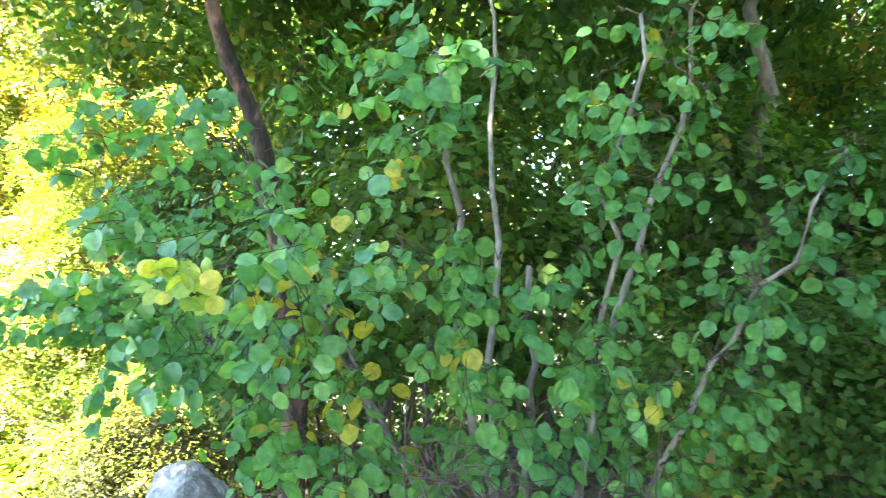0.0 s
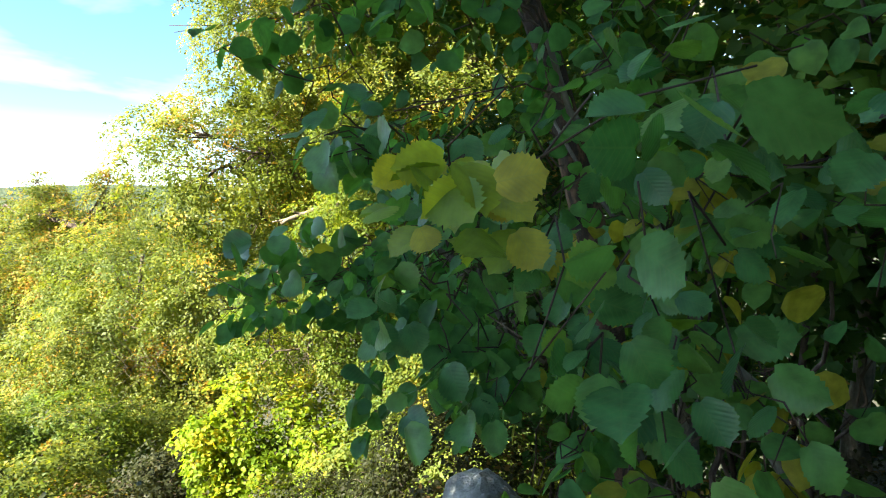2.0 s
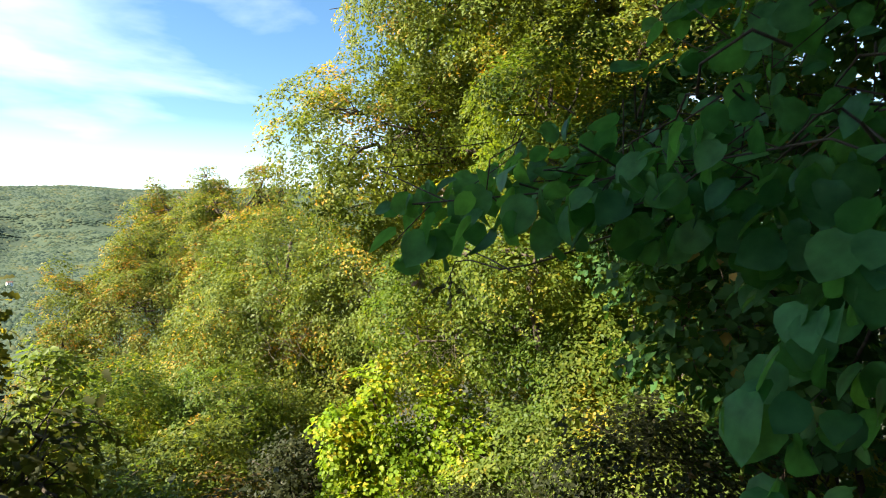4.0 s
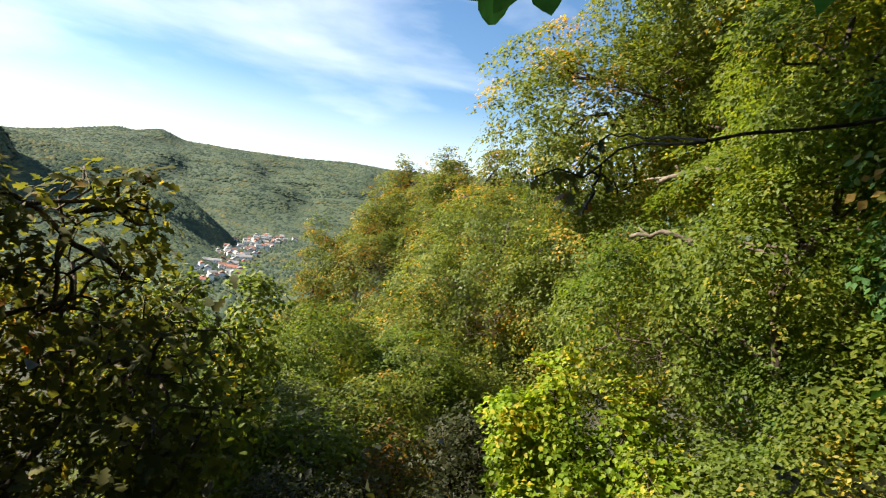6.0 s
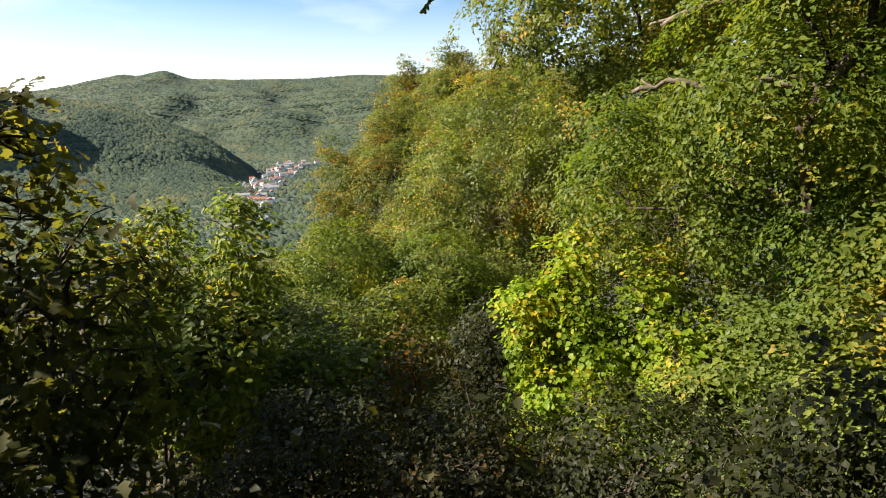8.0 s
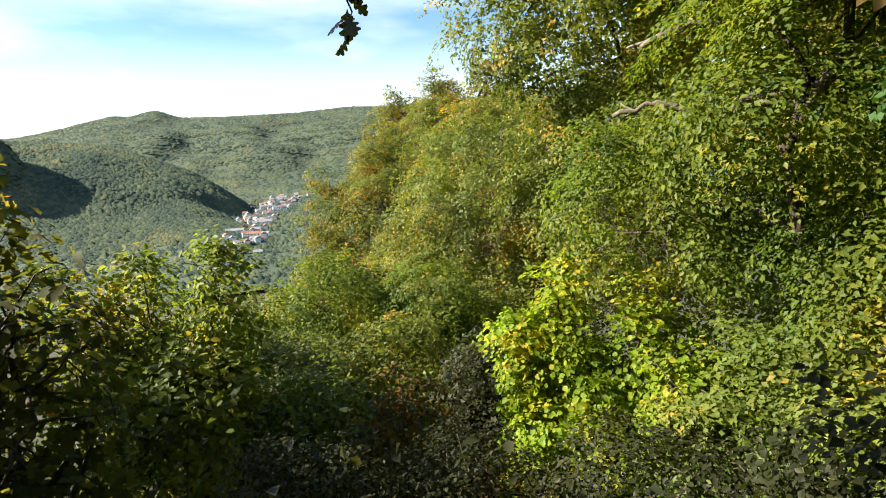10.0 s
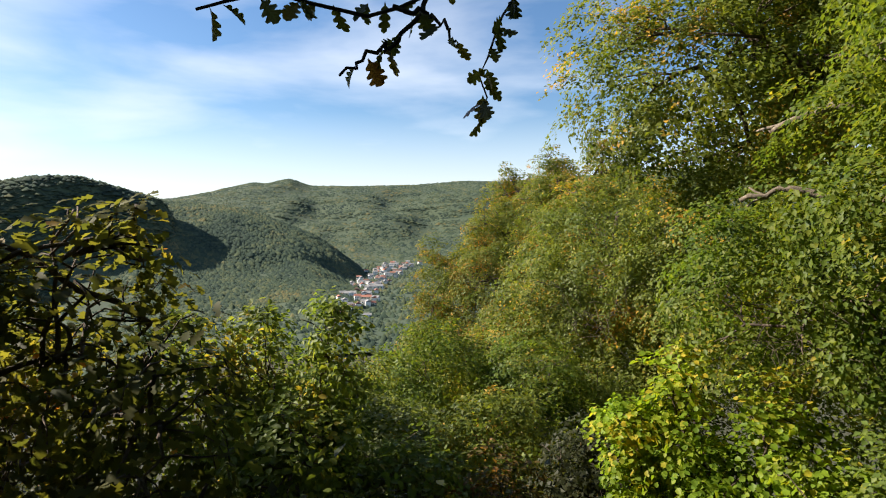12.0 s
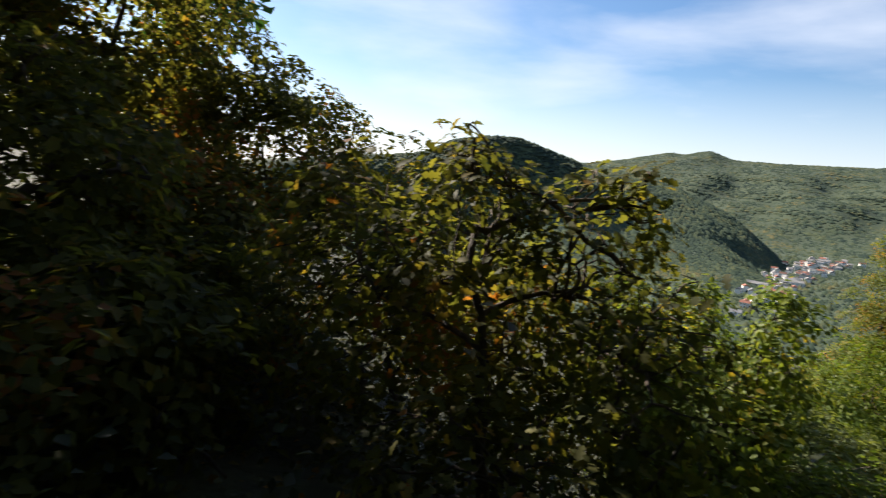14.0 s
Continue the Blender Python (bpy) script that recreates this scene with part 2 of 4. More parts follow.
SIMPLE = (np.array([(0, 0, 0), (0.42, -0.5, 0.1), (1, 0, -0.08), (0.42, 0.5, 0.1)]), np.array([(0, 1, 2), (0, 2, 3)]))
BLADE = (np.array([(0, 0, 0), (0.55, -0.5, 0.08), (1, 0.28, -0.05)]), np.array([(0, 1, 2)]))
OVAL = (np.array([(0, 0, 0), (0.3, -0.46, 0.09), (0.7, -0.38, 0.06), (1, 0, -0.12), (0.7, 0.38, 0.06), (0.3, 0.46, 0.09)]),
        np.array([(0, 1, 2), (0, 2, 3), (0, 3, 4), (0, 4, 5)]))


def outline_leaf(half, rise=0.08, droop=0.12):
    """A leaf from one half of its outline (along, across), mirrored about the midrib."""
    half = np.array(half, float)
    k = len(half)
    rib = np.c_[half[:, 0], np.zeros(k)]
    rib[:, 0] = np.clip(rib[:, 0], 0, 1)
    bend = lambda q: np.c_[q, rise * np.abs(q[:, 1:2]) * 2 - droop * q[:, 0:1] ** 2]
    v = np.vstack([bend(rib), bend(half), bend(half * [1, -1])])
    f = []
    for i in range(k - 1):
        f += [(i, i + 1, k + i + 1), (i, k + i + 1, k + i), (i, 2 * k + i + 1, i + 1), (i, 2 * k + i, 2 * k + i + 1)]
    return v, np.array(f)


def toothed(d):
    """Half outline of a hazel leaf: heart-shaped foot, broad, with coarse teeth and a short tip."""
    pts = [(0, 0), (-0.05, 0.15)]
    for k in range(9):
        u = 0.04 + k * 0.095
        w = (0.5 + d) * math.sin(math.pi * min(1.0, (u + 0.16) * 0.86)) ** 0.72
        pts += [(u, w - 0.022), (u + (0.06, 0.075, 0.05)[k % 3], w + (0.012, 0.034, 0.02, 0.04)[k % 4])]
    return pts + [(0.92, 0.1), (1, 0)]


HAZEL_SHAPES = [outline_leaf(toothed(d), r, b) for d, r, b in ((-0.02, 0.1, 0.1), (0.01, 0.16, 0.22), (-0.05, 0.04, 0.3), (0.0, -0.06, 0.16), (-0.03, 0.22, 0.05))]
OAK_SHAPES = [outline_leaf([(0, 0.015), (0.12, 0.05), (0.22, 0.2), (0.3, 0.21), (0.36, 0.1), (0.47, 0.29), (0.56, 0.29), (0.6, 0.14), (0.71, 0.31), (0.8, 0.28), (0.83, 0.15), (0.93, 0.15), (1, 0)], r, b)
              for r, b in ((0.12, 0.1), (0.2, 0.25), (-0.05, 0.2))]
OAK_LOW = (np.array([(0, 0, 0), (0.25, -0.2, 0.04), (0.38, -0.1, 0.02), (0.55, -0.3, 0.06), (0.68, -0.15, 0.02), (0.82, -0.26, 0.0), (1, 0, -0.1), (0.82, 0.26, 0.0), (0.68, 0.15, 0.02), (0.55, 0.3, 0.06), (0.38, 0.1, 0.02), (0.25, 0.2, 0.04)]),
           np.array([(0, 1, 2), (0, 2, 10), (0, 10, 11), (2, 3, 4), (2, 4, 8), (2, 8, 10), (10, 8, 9), (4, 5, 6), (4, 6, 8), (8, 6, 7)]))
HAZEL_LOW = [outline_leaf([(0, 0), (-0.03, 0.2), (0.16, 0.41), (0.42, 0.48 + d), (0.66, 0.42), (0.85, 0.22), (1, 0)], r, b) for d, r, b in ((0.0, 0.1, 0.1), (0.03, 0.16, 0.22), (-0.03, 0.04, 0.3))]


def leaf_frames(rng, n, outward, up=0.85, out=0.75, wild=0.62, droop=0.3, face=0.0):
    """Directions and faces of n leaves that look up and outward."""
    nor = unit(face + np.array([0, 0, up]) + out * outward + wild * rng.normal(size=(n, 3)))
    d = outward * 0.6 + rng.normal(size=(n, 3)) * 0.8 - np.array([0, 0, droop])
    d = unit(d - nor * (d * nor).sum(1, keepdims=True))
    return d, nor


def leaves(name, at, d, nor, length, width, shape):
    v, f = shape
    s = np.cross(nor, d)
    co = at[:, None] + d[:, None] * (v[None, :, 0:1] * length[:, None, None]) + s[:, None] * (v[None, :, 1:2] * width[:, None, None]) + nor[:, None] * (v[None, :, 2:3] * length[:, None, None])
    fa = f[None] + (np.arange(len(at)) * len(v))[:, None, None]
    return raw_mesh(name, co.reshape(-1, 3), fa.reshape(-1, 3))


class Tubes:
    """Tapered, bent round bars gathered in one mesh."""

    def __init__(self):
        self.v, self.f, self.n = [], [], 0

    def add(self, pts, radii, sides=6, rough=0.0, rng=None):
        pts, radii = np.asarray(pts, float), np.asarray(radii, float)
        tan = unit(np.gradient(pts, axis=0))
        ref = np.where(np.abs(tan[:, 2:3]) > 0.9, np.array([[1.0, 0, 0]]), np.array([[0, 0, 1.0]]))
        a = unit(np.cross(tan, ref))
        b = np.cross(tan, a)
        th = np.linspace(0, 2 * np.pi, sides, endpoint=False)
        rr = radii[:, None] * np.ones((1, sides))
        if rough and rng is not None:
            rr = rr * (1 + rough * rng.normal(size=rr.shape))
        ring = pts[:, None] + a[:, None] * (np.cos(th)[None, :, None] * rr[..., None]) + b[:, None] * (np.sin(th)[None, :, None] * rr[..., None])
        k = len(pts)
        i, j = np.meshgrid(np.arange(k - 1), np.arange(sides), indexing="ij")
        p, q = i * sides + j, i * sides + (j + 1) % sides
        f = np.stack([np.stack([p, q, q + sides], -1), np.stack([p, q + sides, p + sides], -1)], 2).reshape(-1, 3)
        cap = np.array([((k - 1) * sides, (k - 1) * sides + x, (k - 1) * sides + x + 1) for x in range(1, sides - 1)])
        self.f.append(np.vstack([f, cap]) + self.n)
        self.v.append(ring.reshape(-1, 3))
        self.n += k * sides
        return self

    def mesh(self, name):
        return raw_mesh(name, np.vstack(self.v), np.vstack(self.f))


def bent(a, b, k, sag, wob, rng):
    """A bent line from a to b: sag lifts (or drops) its middle, wob makes it uneven."""
    a, b = np.asarray(a, float), np.asarray(b, float)
    s = np.linspace(0, 1, k)[:, None]
    w = rng.normal(size=(k, 3)) * wob * np.linalg.norm(b - a)
    w[0] = 0
    return a + (b - a) * s + np.array([0, 0, sag]) * 4 * s * (1 - s) + w * np.sin(s * np.pi * 0.5)


# ---- the lie of the land ----
DOWN = np.array([-0.8, 0.6])


def ground_z(x, y):
    x, y = np.asarray(x, float), np.asarray(y, float)
    s = x * DOWN[0] + y * DOWN[1]
    near = np.where(s < 0, -0.2 * np.maximum(s, -30), -0.255 * s)
    past = np.maximum(s - 3.8, 0)
    z = np.where(s < 3.8, near, -0.97 - 0.62 * past)
    floor = -117.0
    z = np.where(z < floor + 30, floor + 30 * np.exp((np.minimum(z, floor + 30) - floor - 30) / 30), z)
    bumps = 0.06 * np.sin(x * 2.3 + 1.0) * np.cos(y * 1.9) + 0.05 * np.sin(x * 5.1 + y * 3.7)
    return z + bumps * np.exp(-np.hypot(x, y) / 60)


# ---- ground and valley ----
def land_grid(name, radii, turns, height):
    r, a = np.meshgrid(radii, turns, indexing="ij")
    x, y = -np.sin(a) * r - 2.0, np.cos(a) * r + 2.9
    v = np.stack([x, y, height(x, y, a, r)], -1).reshape(-1, 3)
    k, m = len(radii), len(turns)
    i, j = np.meshgrid(np.arange(k - 1), np.arange(m - 1), indexing="ij")
    p = i * m + j
    f = np.stack([np.stack([p, p + m, p + m + 1], -1), np.stack([p, p + m + 1, p + 1], -1)], 2).reshape(-1, 3)
    return raw_mesh(name, v, f)


def ground():
    radii = np.concatenate([[0.0], np.geomspace(0.25, 4600, 150)])
    me = land_grid("ground", radii, np.linspace(0, 2 * np.pi, 181), lambda x, y, a, r: ground_z(x, y))
    ob = part_mesh("ground", me, SOIL, None, smooth=True)
    tagged(ob, "steep forest floor of dark soil falling away into a valley", "ground", kind="structure")


ground()

def hill_height(skyline, crest, front, back, seed, gully):
    yaw, el = np.array(skyline).T
    order = np.argsort(yaw)
    yaw, el = yaw[order], el[order]

    fine = np.arange(yaw[0] - 3, yaw[-1] + 3, 0.05)
    bell = np.exp(-np.linspace(-2.2, 2.2, 29) ** 2)
    soft = np.convolve(np.pad(np.interp(fine, yaw, el), 14, mode="edge"), bell / bell.sum(), "valid")

    broad = np.exp(-np.linspace(-2.2, 2.2, 121) ** 2)
    wide = np.convolve(np.pad(soft, 60, mode="edge"), broad / broad.sum(), "valid")

    dice = np.random.RandomState(seed + 90)
    swells = [(dice.uniform(1, 1.35) * w, dice.uniform(0, 6.28), dice.uniform(0, 6.28)) for w in (60, 80, 95, 120, 150, 190, 240, 300, 380)]

    def height(x, y, a, r):
        d = np.degrees(a)
        near_crest = np.clip(1 - np.abs(r - crest) / (0.22 * (crest - front)), 0, 1) ** 0.8
        top = np.interp(d, fine, soft) * near_crest + np.interp(d, fine, wide) * (1 - near_crest)
        wob = 16 * np.sin(d * 0.35 + seed + r * 0.004) + 9 * np.sin(d * 0.9 + seed * 2 - r * 0.006)
        rr = r + wob * np.sin(np.clip((r - front) / (crest - front), 0, 1) * np.pi) * 0.55
        t = np.where(rr < crest, np.clip((rr - front) / (crest - front), 0, 1), np.clip((back - rr) / (back - crest), 0, 1))
        t = t * t * (3 - 2 * t) * 0.6 + t * 0.4
        zc = np.tan(np.radians(top)) * crest + 0.7
        # spurs and hollows of many sizes
        cut = sum(0.036 * wl * np.sin((x * np.cos(q) + y * np.sin(q)) * 6.28 / wl + ph) for wl, q, ph in swells)
        mid = np.clip(np.sin(np.clip((r - front) / (crest - front), 0, 1) * np.pi), 0, 1) ** 1.3
        return -114 + (zc + 114) * t + gully * cut * mid

    return height


def hill(label, skyline, crest, front, back, seed, trees, tint, wooded, size, gully=0.3, relief=0.14):
    """A wooded hill: its slope, and the crowns of its woods as one mass."""
    rng = np.random.RandomState(seed)
    yaws = [s[0] for s in skyline]
    height = hill_height(skyline, crest, front, back, seed, gully)
    me = land_grid("hill", np.linspace(front, back, 50), np.radians(np.linspace(min(yaws), max(yaws), 260)), height)
    ob = part_mesh("backdrop_hill", me, SOIL_FAR, None, smooth=True)
    tagged(ob, label, "hill", kind="structure")
    a = np.radians(rng.uniform(*wooded, trees))
    r = front + (crest * 1.04 - front) * rng.rand(trees) ** 0.9
    x, y = -np.sin(a) * r - 2.0, np.cos(a) * r + 2.9
    z = height(x, y, a, r)
    size = rng.gamma(9, 1 / 9, trees) * size
    th = np.linspace(0, 2 * np.pi, 6, endpoint=False)
    v = np.vstack([np.c_[np.cos(th), np.sin(th), np.full(6, -0.5)], [(0, 0, 0.8)]]) * [1, 1, relief]
    f = [(i, (i + 1) % 6, 6) for i in range(6)]
    co = v[None] * (size[:, None, None] * (1 + 0.2 * rng.normal(size=(trees, 7, 1)))) + np.stack([x, y, z], -1)[:, None]
    fa = np.array(f)[None] + (np.arange(trees) * 7)[:, None, None]
    wood = part_mesh("woods", raw_mesh("woods", co.reshape(-1, 3), fa.reshape(-1, 3)), tint, None, smooth=True)
    tagged(wood, "dense autumn woods covering the far hillside", "woods", kind="stuff")


SOIL_FAR = rough_mat("hill_soil", [(0.35, (0.03, 0.052, 0.028)), (0.65, (0.06, 0.08, 0.036))], 0.02, 0.3, 2.0)
hill("wooded round hill beside the valley, its face in shade", [(150, -2), (135, -0.6), (123, 0.9), (119, 1.5), (117.5, 1.9), (115.2, 3.2), (111.9, 3.85), (108.9, 3.95), (106.1, 3.05), (102.6, 2.0), (100.9, -1.6), (100, -4.8), (99.2, -7)], 1150, 985, 1500, 1, 11000, WOODS, (99.4, 130), 3.9, relief=0.5)
hill("wooded rounded spur above the town", [(110, 0), (103.6, 1.85), (100.3, 1.75), (96.7, 1.35), (93.9, 0.5), (89.7, -1.2), (87.9, -2.4), (86.3, -3.7), (84.8, -5.0), (83.5, -6.6)], 1300, 830, 1650, 4, 18000, WOODS, (83.6, 107), 4.1, relief=0.6)
hill("long wooded ridge with a low rocky summit behind the town", [(125, 1), (108, 1.8), (101.8, 2.1), (98.8, 2.7), (94.8, 3.65), (93.8, 3.5), (91.6, 4.05), (89.7, 3.35), (85.8, 3.3), (79.7, 3.4), (74.7, 3.75), (70.4, 3.6), (60, 4.2), (40, 4.2), (15, 3)], 2600, 1500, 3300, 7, 36000, WOODS, (48, 108), 6.0, gully=0.45, relief=0.45)


hill("wooded valley floor around the town", [(130, -4.55), (60, -4.55)], 1420, 500, 1800, 12, 16000, WOODS, (62, 126), 4.2, gully=0.1, relief=0.9)


# ---- plants ----
def lobe_leaves(rng, lobes, cover, size, clump, shell=0.5):
    """Places for leaves: flat drooping sprays over each lobe's outer part, leaves spread in each spray."""
    at, out, face, clumps = [], [], [], []
    for cx, cy, cz, rx, ry, rz in lobes:
        rad = np.array([rx, ry, rz])
        area = 4 * np.pi * (((rx * ry) ** 1.6 + (rx * rz) ** 1.6 + (ry * rz) ** 1.6) / 3) ** (1 / 1.6)
        n = int(cover * area / (size * size * 0.33))
        k = max(8, int(area / (clump * clump * 0.8)))
        way = unit(rng.normal(size=(k, 3)))
        bulge = 1 + 0.16 * np.sin(way[:, 0:1] * 5 + cx) * np.cos(way[:, 2:3] * 4 + cy) + np.clip(0.09 * rng.normal(size=(k, 1)), -0.3, 0.13)
        c = np.array([cx, cy, cz]) + way * rad * bulge * (shell + (1 - shell) * rng.rand(k, 1) ** 0.45)
        flat = unit(np.array([0, 0, 0.62]) + 0.8 * way + 0.3 * rng.normal(size=(k, 3)))
        tip = way + 0.5 * rng.normal(size=(k, 3)) - np.array([0, 0, 0.1])
        tip = unit(tip - flat * (tip * flat).sum(1, keepdims=True))
        side = np.cross(flat, tip)
        reach = clump * rng.uniform(0.5, 1.15, k)
        w = reach ** 2
        pick = rng.choice(k, n, p=w / w.sum())
        th, q = rng.uniform(0, 2 * np.pi, n), np.sqrt(rng.rand(n))[:, None]
        u = np.cos(th)[:, None] * q * 1.15
        v = np.sin(th)[:, None] * q * 0.72
        m = reach[pick][:, None]
        o = m * (tip[pick] * u + side[pick] * v + flat[pick] * (0.11 * rng.normal(size=(n, 1)) - 0.2 * (u * u + v * v)))
        at.append(c[pick] + o)
        out.append(unit(0.5 * tip[pick] + 0.8 * unit(o)))
        face.append(flat[pick])
        clumps.append((np.array([cx, cy, cz]), c))
    return np.vstack(at), np.vstack(out), np.vstack(face), clumps


def tree(name, label, category, base, lobes, leaf, size=0.1, cover=1.2, clump=0.5, girth=0.15, bark=None, seed=0, shape=SIMPLE, wide=0.62, shell=0.5, group="", twigs=True, lean=None, stems=1, spine=None):
    """A tree or shrub: tapered trunk, limbs into each mass of the crown, twigs, leaves."""
    rng = np.random.RandomState(seed)
    bark = bark or BARK
    x, y = base
    z0 = float(ground_z(x, y)) - 0.15
    root = thing(name, label, category, (x, y, z0 + 0.15), group)
    lobes = np.array(lobes, float)
    hi = lobes[np.argmax(lobes[:, 2])]
    top = hi[:3] + np.array([0, 0, hi[5] * 0.5])
    lines = []
    for s in range(stems):
        b = np.array([x, y, z0]) + (rng.normal(size=3) * [0.25, 0.25, 0] if s else 0)
        e = top if s == 0 else lobes[rng.randint(len(lobes)), :3] + rng.normal(size=3) * lobes[0, 3:] * 0.4
        line = bent(b, e, 14, 0, 0.025, rng)
        if spine is not None and s == 0:
            q = np.array(spine, float)
            u = np.linspace(0, len(q) - 1, 14)
            line = np.stack([np.interp(u, np.arange(len(q)), q[:, c]) for c in range(3)], -1) + rng.normal(size=(14, 3)) * 0.008
        if lean is not None:
            line[:, :2] += np.array(lean) * np.sin(np.linspace(0, np.pi, 14))[:, None]
        g = girth * (1 if s == 0 else rng.uniform(0.5, 0.9))
        rad = g * np.linspace(1, 0.22, 14)
        rad[0] *= 1.35
        part_mesh("trunk" if stems == 1 else "stem", Tubes().add(line, rad, 10, 0.07, rng).mesh("trunk"), bark, root, smooth=True)
        lines.append(line)
    at, out, face, clumps = lobe_leaves(rng, lobes, cover, size, clump, shell)
    tw = Tubes()
    for c, cl in clumps:
        line = lines[rng.randint(len(lines))]
        ok = np.where(line[:, 2] < c[2] - 0.1)[0]
        s = line[ok[-1]] if len(ok) else line[1]
        k = np.linalg.norm(c - s)
        if k > 0.5:
            part_mesh("limb", Tubes().add(bent(s, c, 8, 0.08 * k, 0.035, rng), girth * np.linspace(0.42, 0.14, 8), 6, 0.05, rng).mesh("limb"), bark, root, smooth=True)
        if twigs:
            subs = []
            for q in cl[rng.choice(len(cl), min(7, len(cl)), False)]:
                line = bent(s + (c - s) * rng.uniform(0.6, 1.0), q, 7, 0.06, 0.06, rng)
                tw.add(line, girth * 0.2 * np.linspace(1, 0.2, 7) + 0.003, 5)
                subs.append(line[1:6])
            subs = np.vstack(subs)
            for q in cl[:: max(1, len(cl) // 35)]:
                j = subs[np.argmin(np.linalg.norm(subs - q, axis=1))]
                tw.add(bent(j, q, 5, 0.03, 0.07, rng), girth * 0.07 * np.linspace(1, 0.25, 5) + 0.002, 4)
    if tw.n:
        part_mesh("branchwork", tw.mesh("branchwork"), bark, root, kind="stuff")
    keep = at[:, 2] > ground_z(at[:, 0], at[:, 1]) + 0.03
    at, out, face = at[keep], out[keep], face[keep]
    n = len(at)
    d, nor = leaf_frames(rng, n, out, 0.25, 0.3, 0.42, 0.25, face)
    ln = size * rng.uniform(0.65, 1.25, n)
    part_mesh("crown", leaves("crown", at, d, nor, ln, ln * wide, shape), LEAF[leaf], root, kind="stuff")
    return root


# big trees on the valley side
tree("broadleaf_tree", "tall broadleaf tree with dense green-olive leaves and bare dead limbs", "tree", (-6.9, 9.2),
     [(-8.5, 8.0, 2.4, 1.6, 2.1, 1.5), (-7.6, 9.0, 5.2, 2.2, 2.4, 2.2), (-5.2, 10.0, 3.4, 2.4, 2.2, 2.6), (-3.6, 9.6, 6.4, 2.6, 2.4, 2.4)], "olive", 0.06, 1.35, 0.36, 0.2, shape=BLADE, wide=0.95, seed=11)
tree("broadleaf_tree", "shaded broadleaf tree standing close behind another", "tree", (-6.0, 11.6),
     [(-7.4, 11.0, 3.0, 2.0, 1.8, 2.0), (-6.4, 11.6, 5.8, 2.2, 1.8, 2.2), (-4.6, 11.6, 3.6, 2.2, 1.6, 2.6), (-3.4, 11.4, 6.6, 2.4, 1.6, 2.2), (-5.6, 10.4, 0.4, 2.2, 1.4, 1.8), (-9.4, 10.4, 3.0, 1.5, 1.3, 1.7), (-8.8, 10.2, 5.4, 1.5, 1.3, 1.5)], "green", 0.15, 1.2, 0.6, 0.16, seed=111, twigs=False, shape=BLADE, wide=0.9)
tree("broadleaf_tree", "leafy green tree with low spreading branches", "tree", (-4.9, 7.9),
     [(-6.2, 7.3, 0.0, 1.3, 1.3, 1.0), (-5.0, 7.3, 1.0, 1.4, 1.2, 1.2), (-4.0, 7.5, -0.5, 1.2, 1.1, 1.1), (-4.4, 6.8, 2.3, 1.2, 1.0, 0.9)], "green", 0.052, 1.25, 0.34, 0.09, seed=12)
tree("broadleaf_tree", "hanging olive-green curtain of small leaves on a slope tree", "tree", (-14.5, 10.8),
     [(-14.8, 10.3, -0.7, 2.8, 2.8, 2.5), (-15.2, 9.3, -3.4, 3.0, 2.8, 2.8), (-12.2, 11.3, -0.7, 2.5, 2.5, 2.8), (-12.8, 9.3, -4.4, 2.2, 2.0, 2.2)], "olive", 0.08, 1.3, 0.42, 0.18, shape=BLADE, wide=0.9, seed=13)
tree("broadleaf_tree", "golden autumn tree on the slope", "tree", (-31.8, 12.6),
     [(-33.5, 16.0, -0.3, 3.9, 3.6, 3.7), (-30.1, 12.6, -3.5, 3.7, 3.4, 3.9), (-27.5, 16.0, -1.1, 4.1, 3.7, 4.1), (-31.8, 10.2, -7.6, 3.7, 3.2, 3.4), (-34.6, 14.4, 2.0, 1.1, 1.0, 1.8), (-33.0, 17.2, 2.6, 1.2, 1.1, 1.6), (-29.6, 15.0, 2.2, 1.2, 1.1, 1.9), (-26.8, 16.8, 2.9, 1.3, 1.2, 1.6), (-31.4, 12.2, -0.2, 1.3, 1.2, 1.9), (-33.6, 11.6, -2.6, 1.4, 1.3, 1.8)], "gold", 0.12, 1.25, 0.6, 0.24, shape=BLADE, wide=0.9, seed=14)
tree("broadleaf_tree", "slender tree top rising in front of the valley", "tree", (-31.6, 9.2),
     [(-31.6, 9.2, -3.9, 1.4, 1.4, 3.5), (-31.3, 9.2, -8.1, 2.2, 2.1, 3.2)], "gold", 0.11, 1.25, 0.5, 0.16, shape=BLADE, wide=0.9, seed=15)
tree("broadleaf_tree", "green slope tree below the path", "tree", (-13.2, 4.8),
     [(-13.4, 5.2, -3.8, 2.2, 1.8, 2.0), (-15.6, 5.2, -4.8, 2.2, 2.0, 2.2), (-11.6, 6.2, -4.2, 1.6, 1.4, 1.8)], "green", 0.08, 1.3, 0.42, 0.12, shape=BLADE, wide=0.9, seed=16)
tree("broadleaf_tree", "mixed green slope tree below the path", "tree", (-17.5, 3.4),
     [(-17.0, 3.6, -5.6, 2.6, 2.2, 2.4), (-14.6, 2.6, -5.2, 2.2, 1.8, 1.9), (-21.0, 3.2, -7.0, 3.0, 2.6, 2.6)], "olive", 0.095, 1.25, 0.45, 0.14, shape=BLADE, wide=0.9, seed=17)
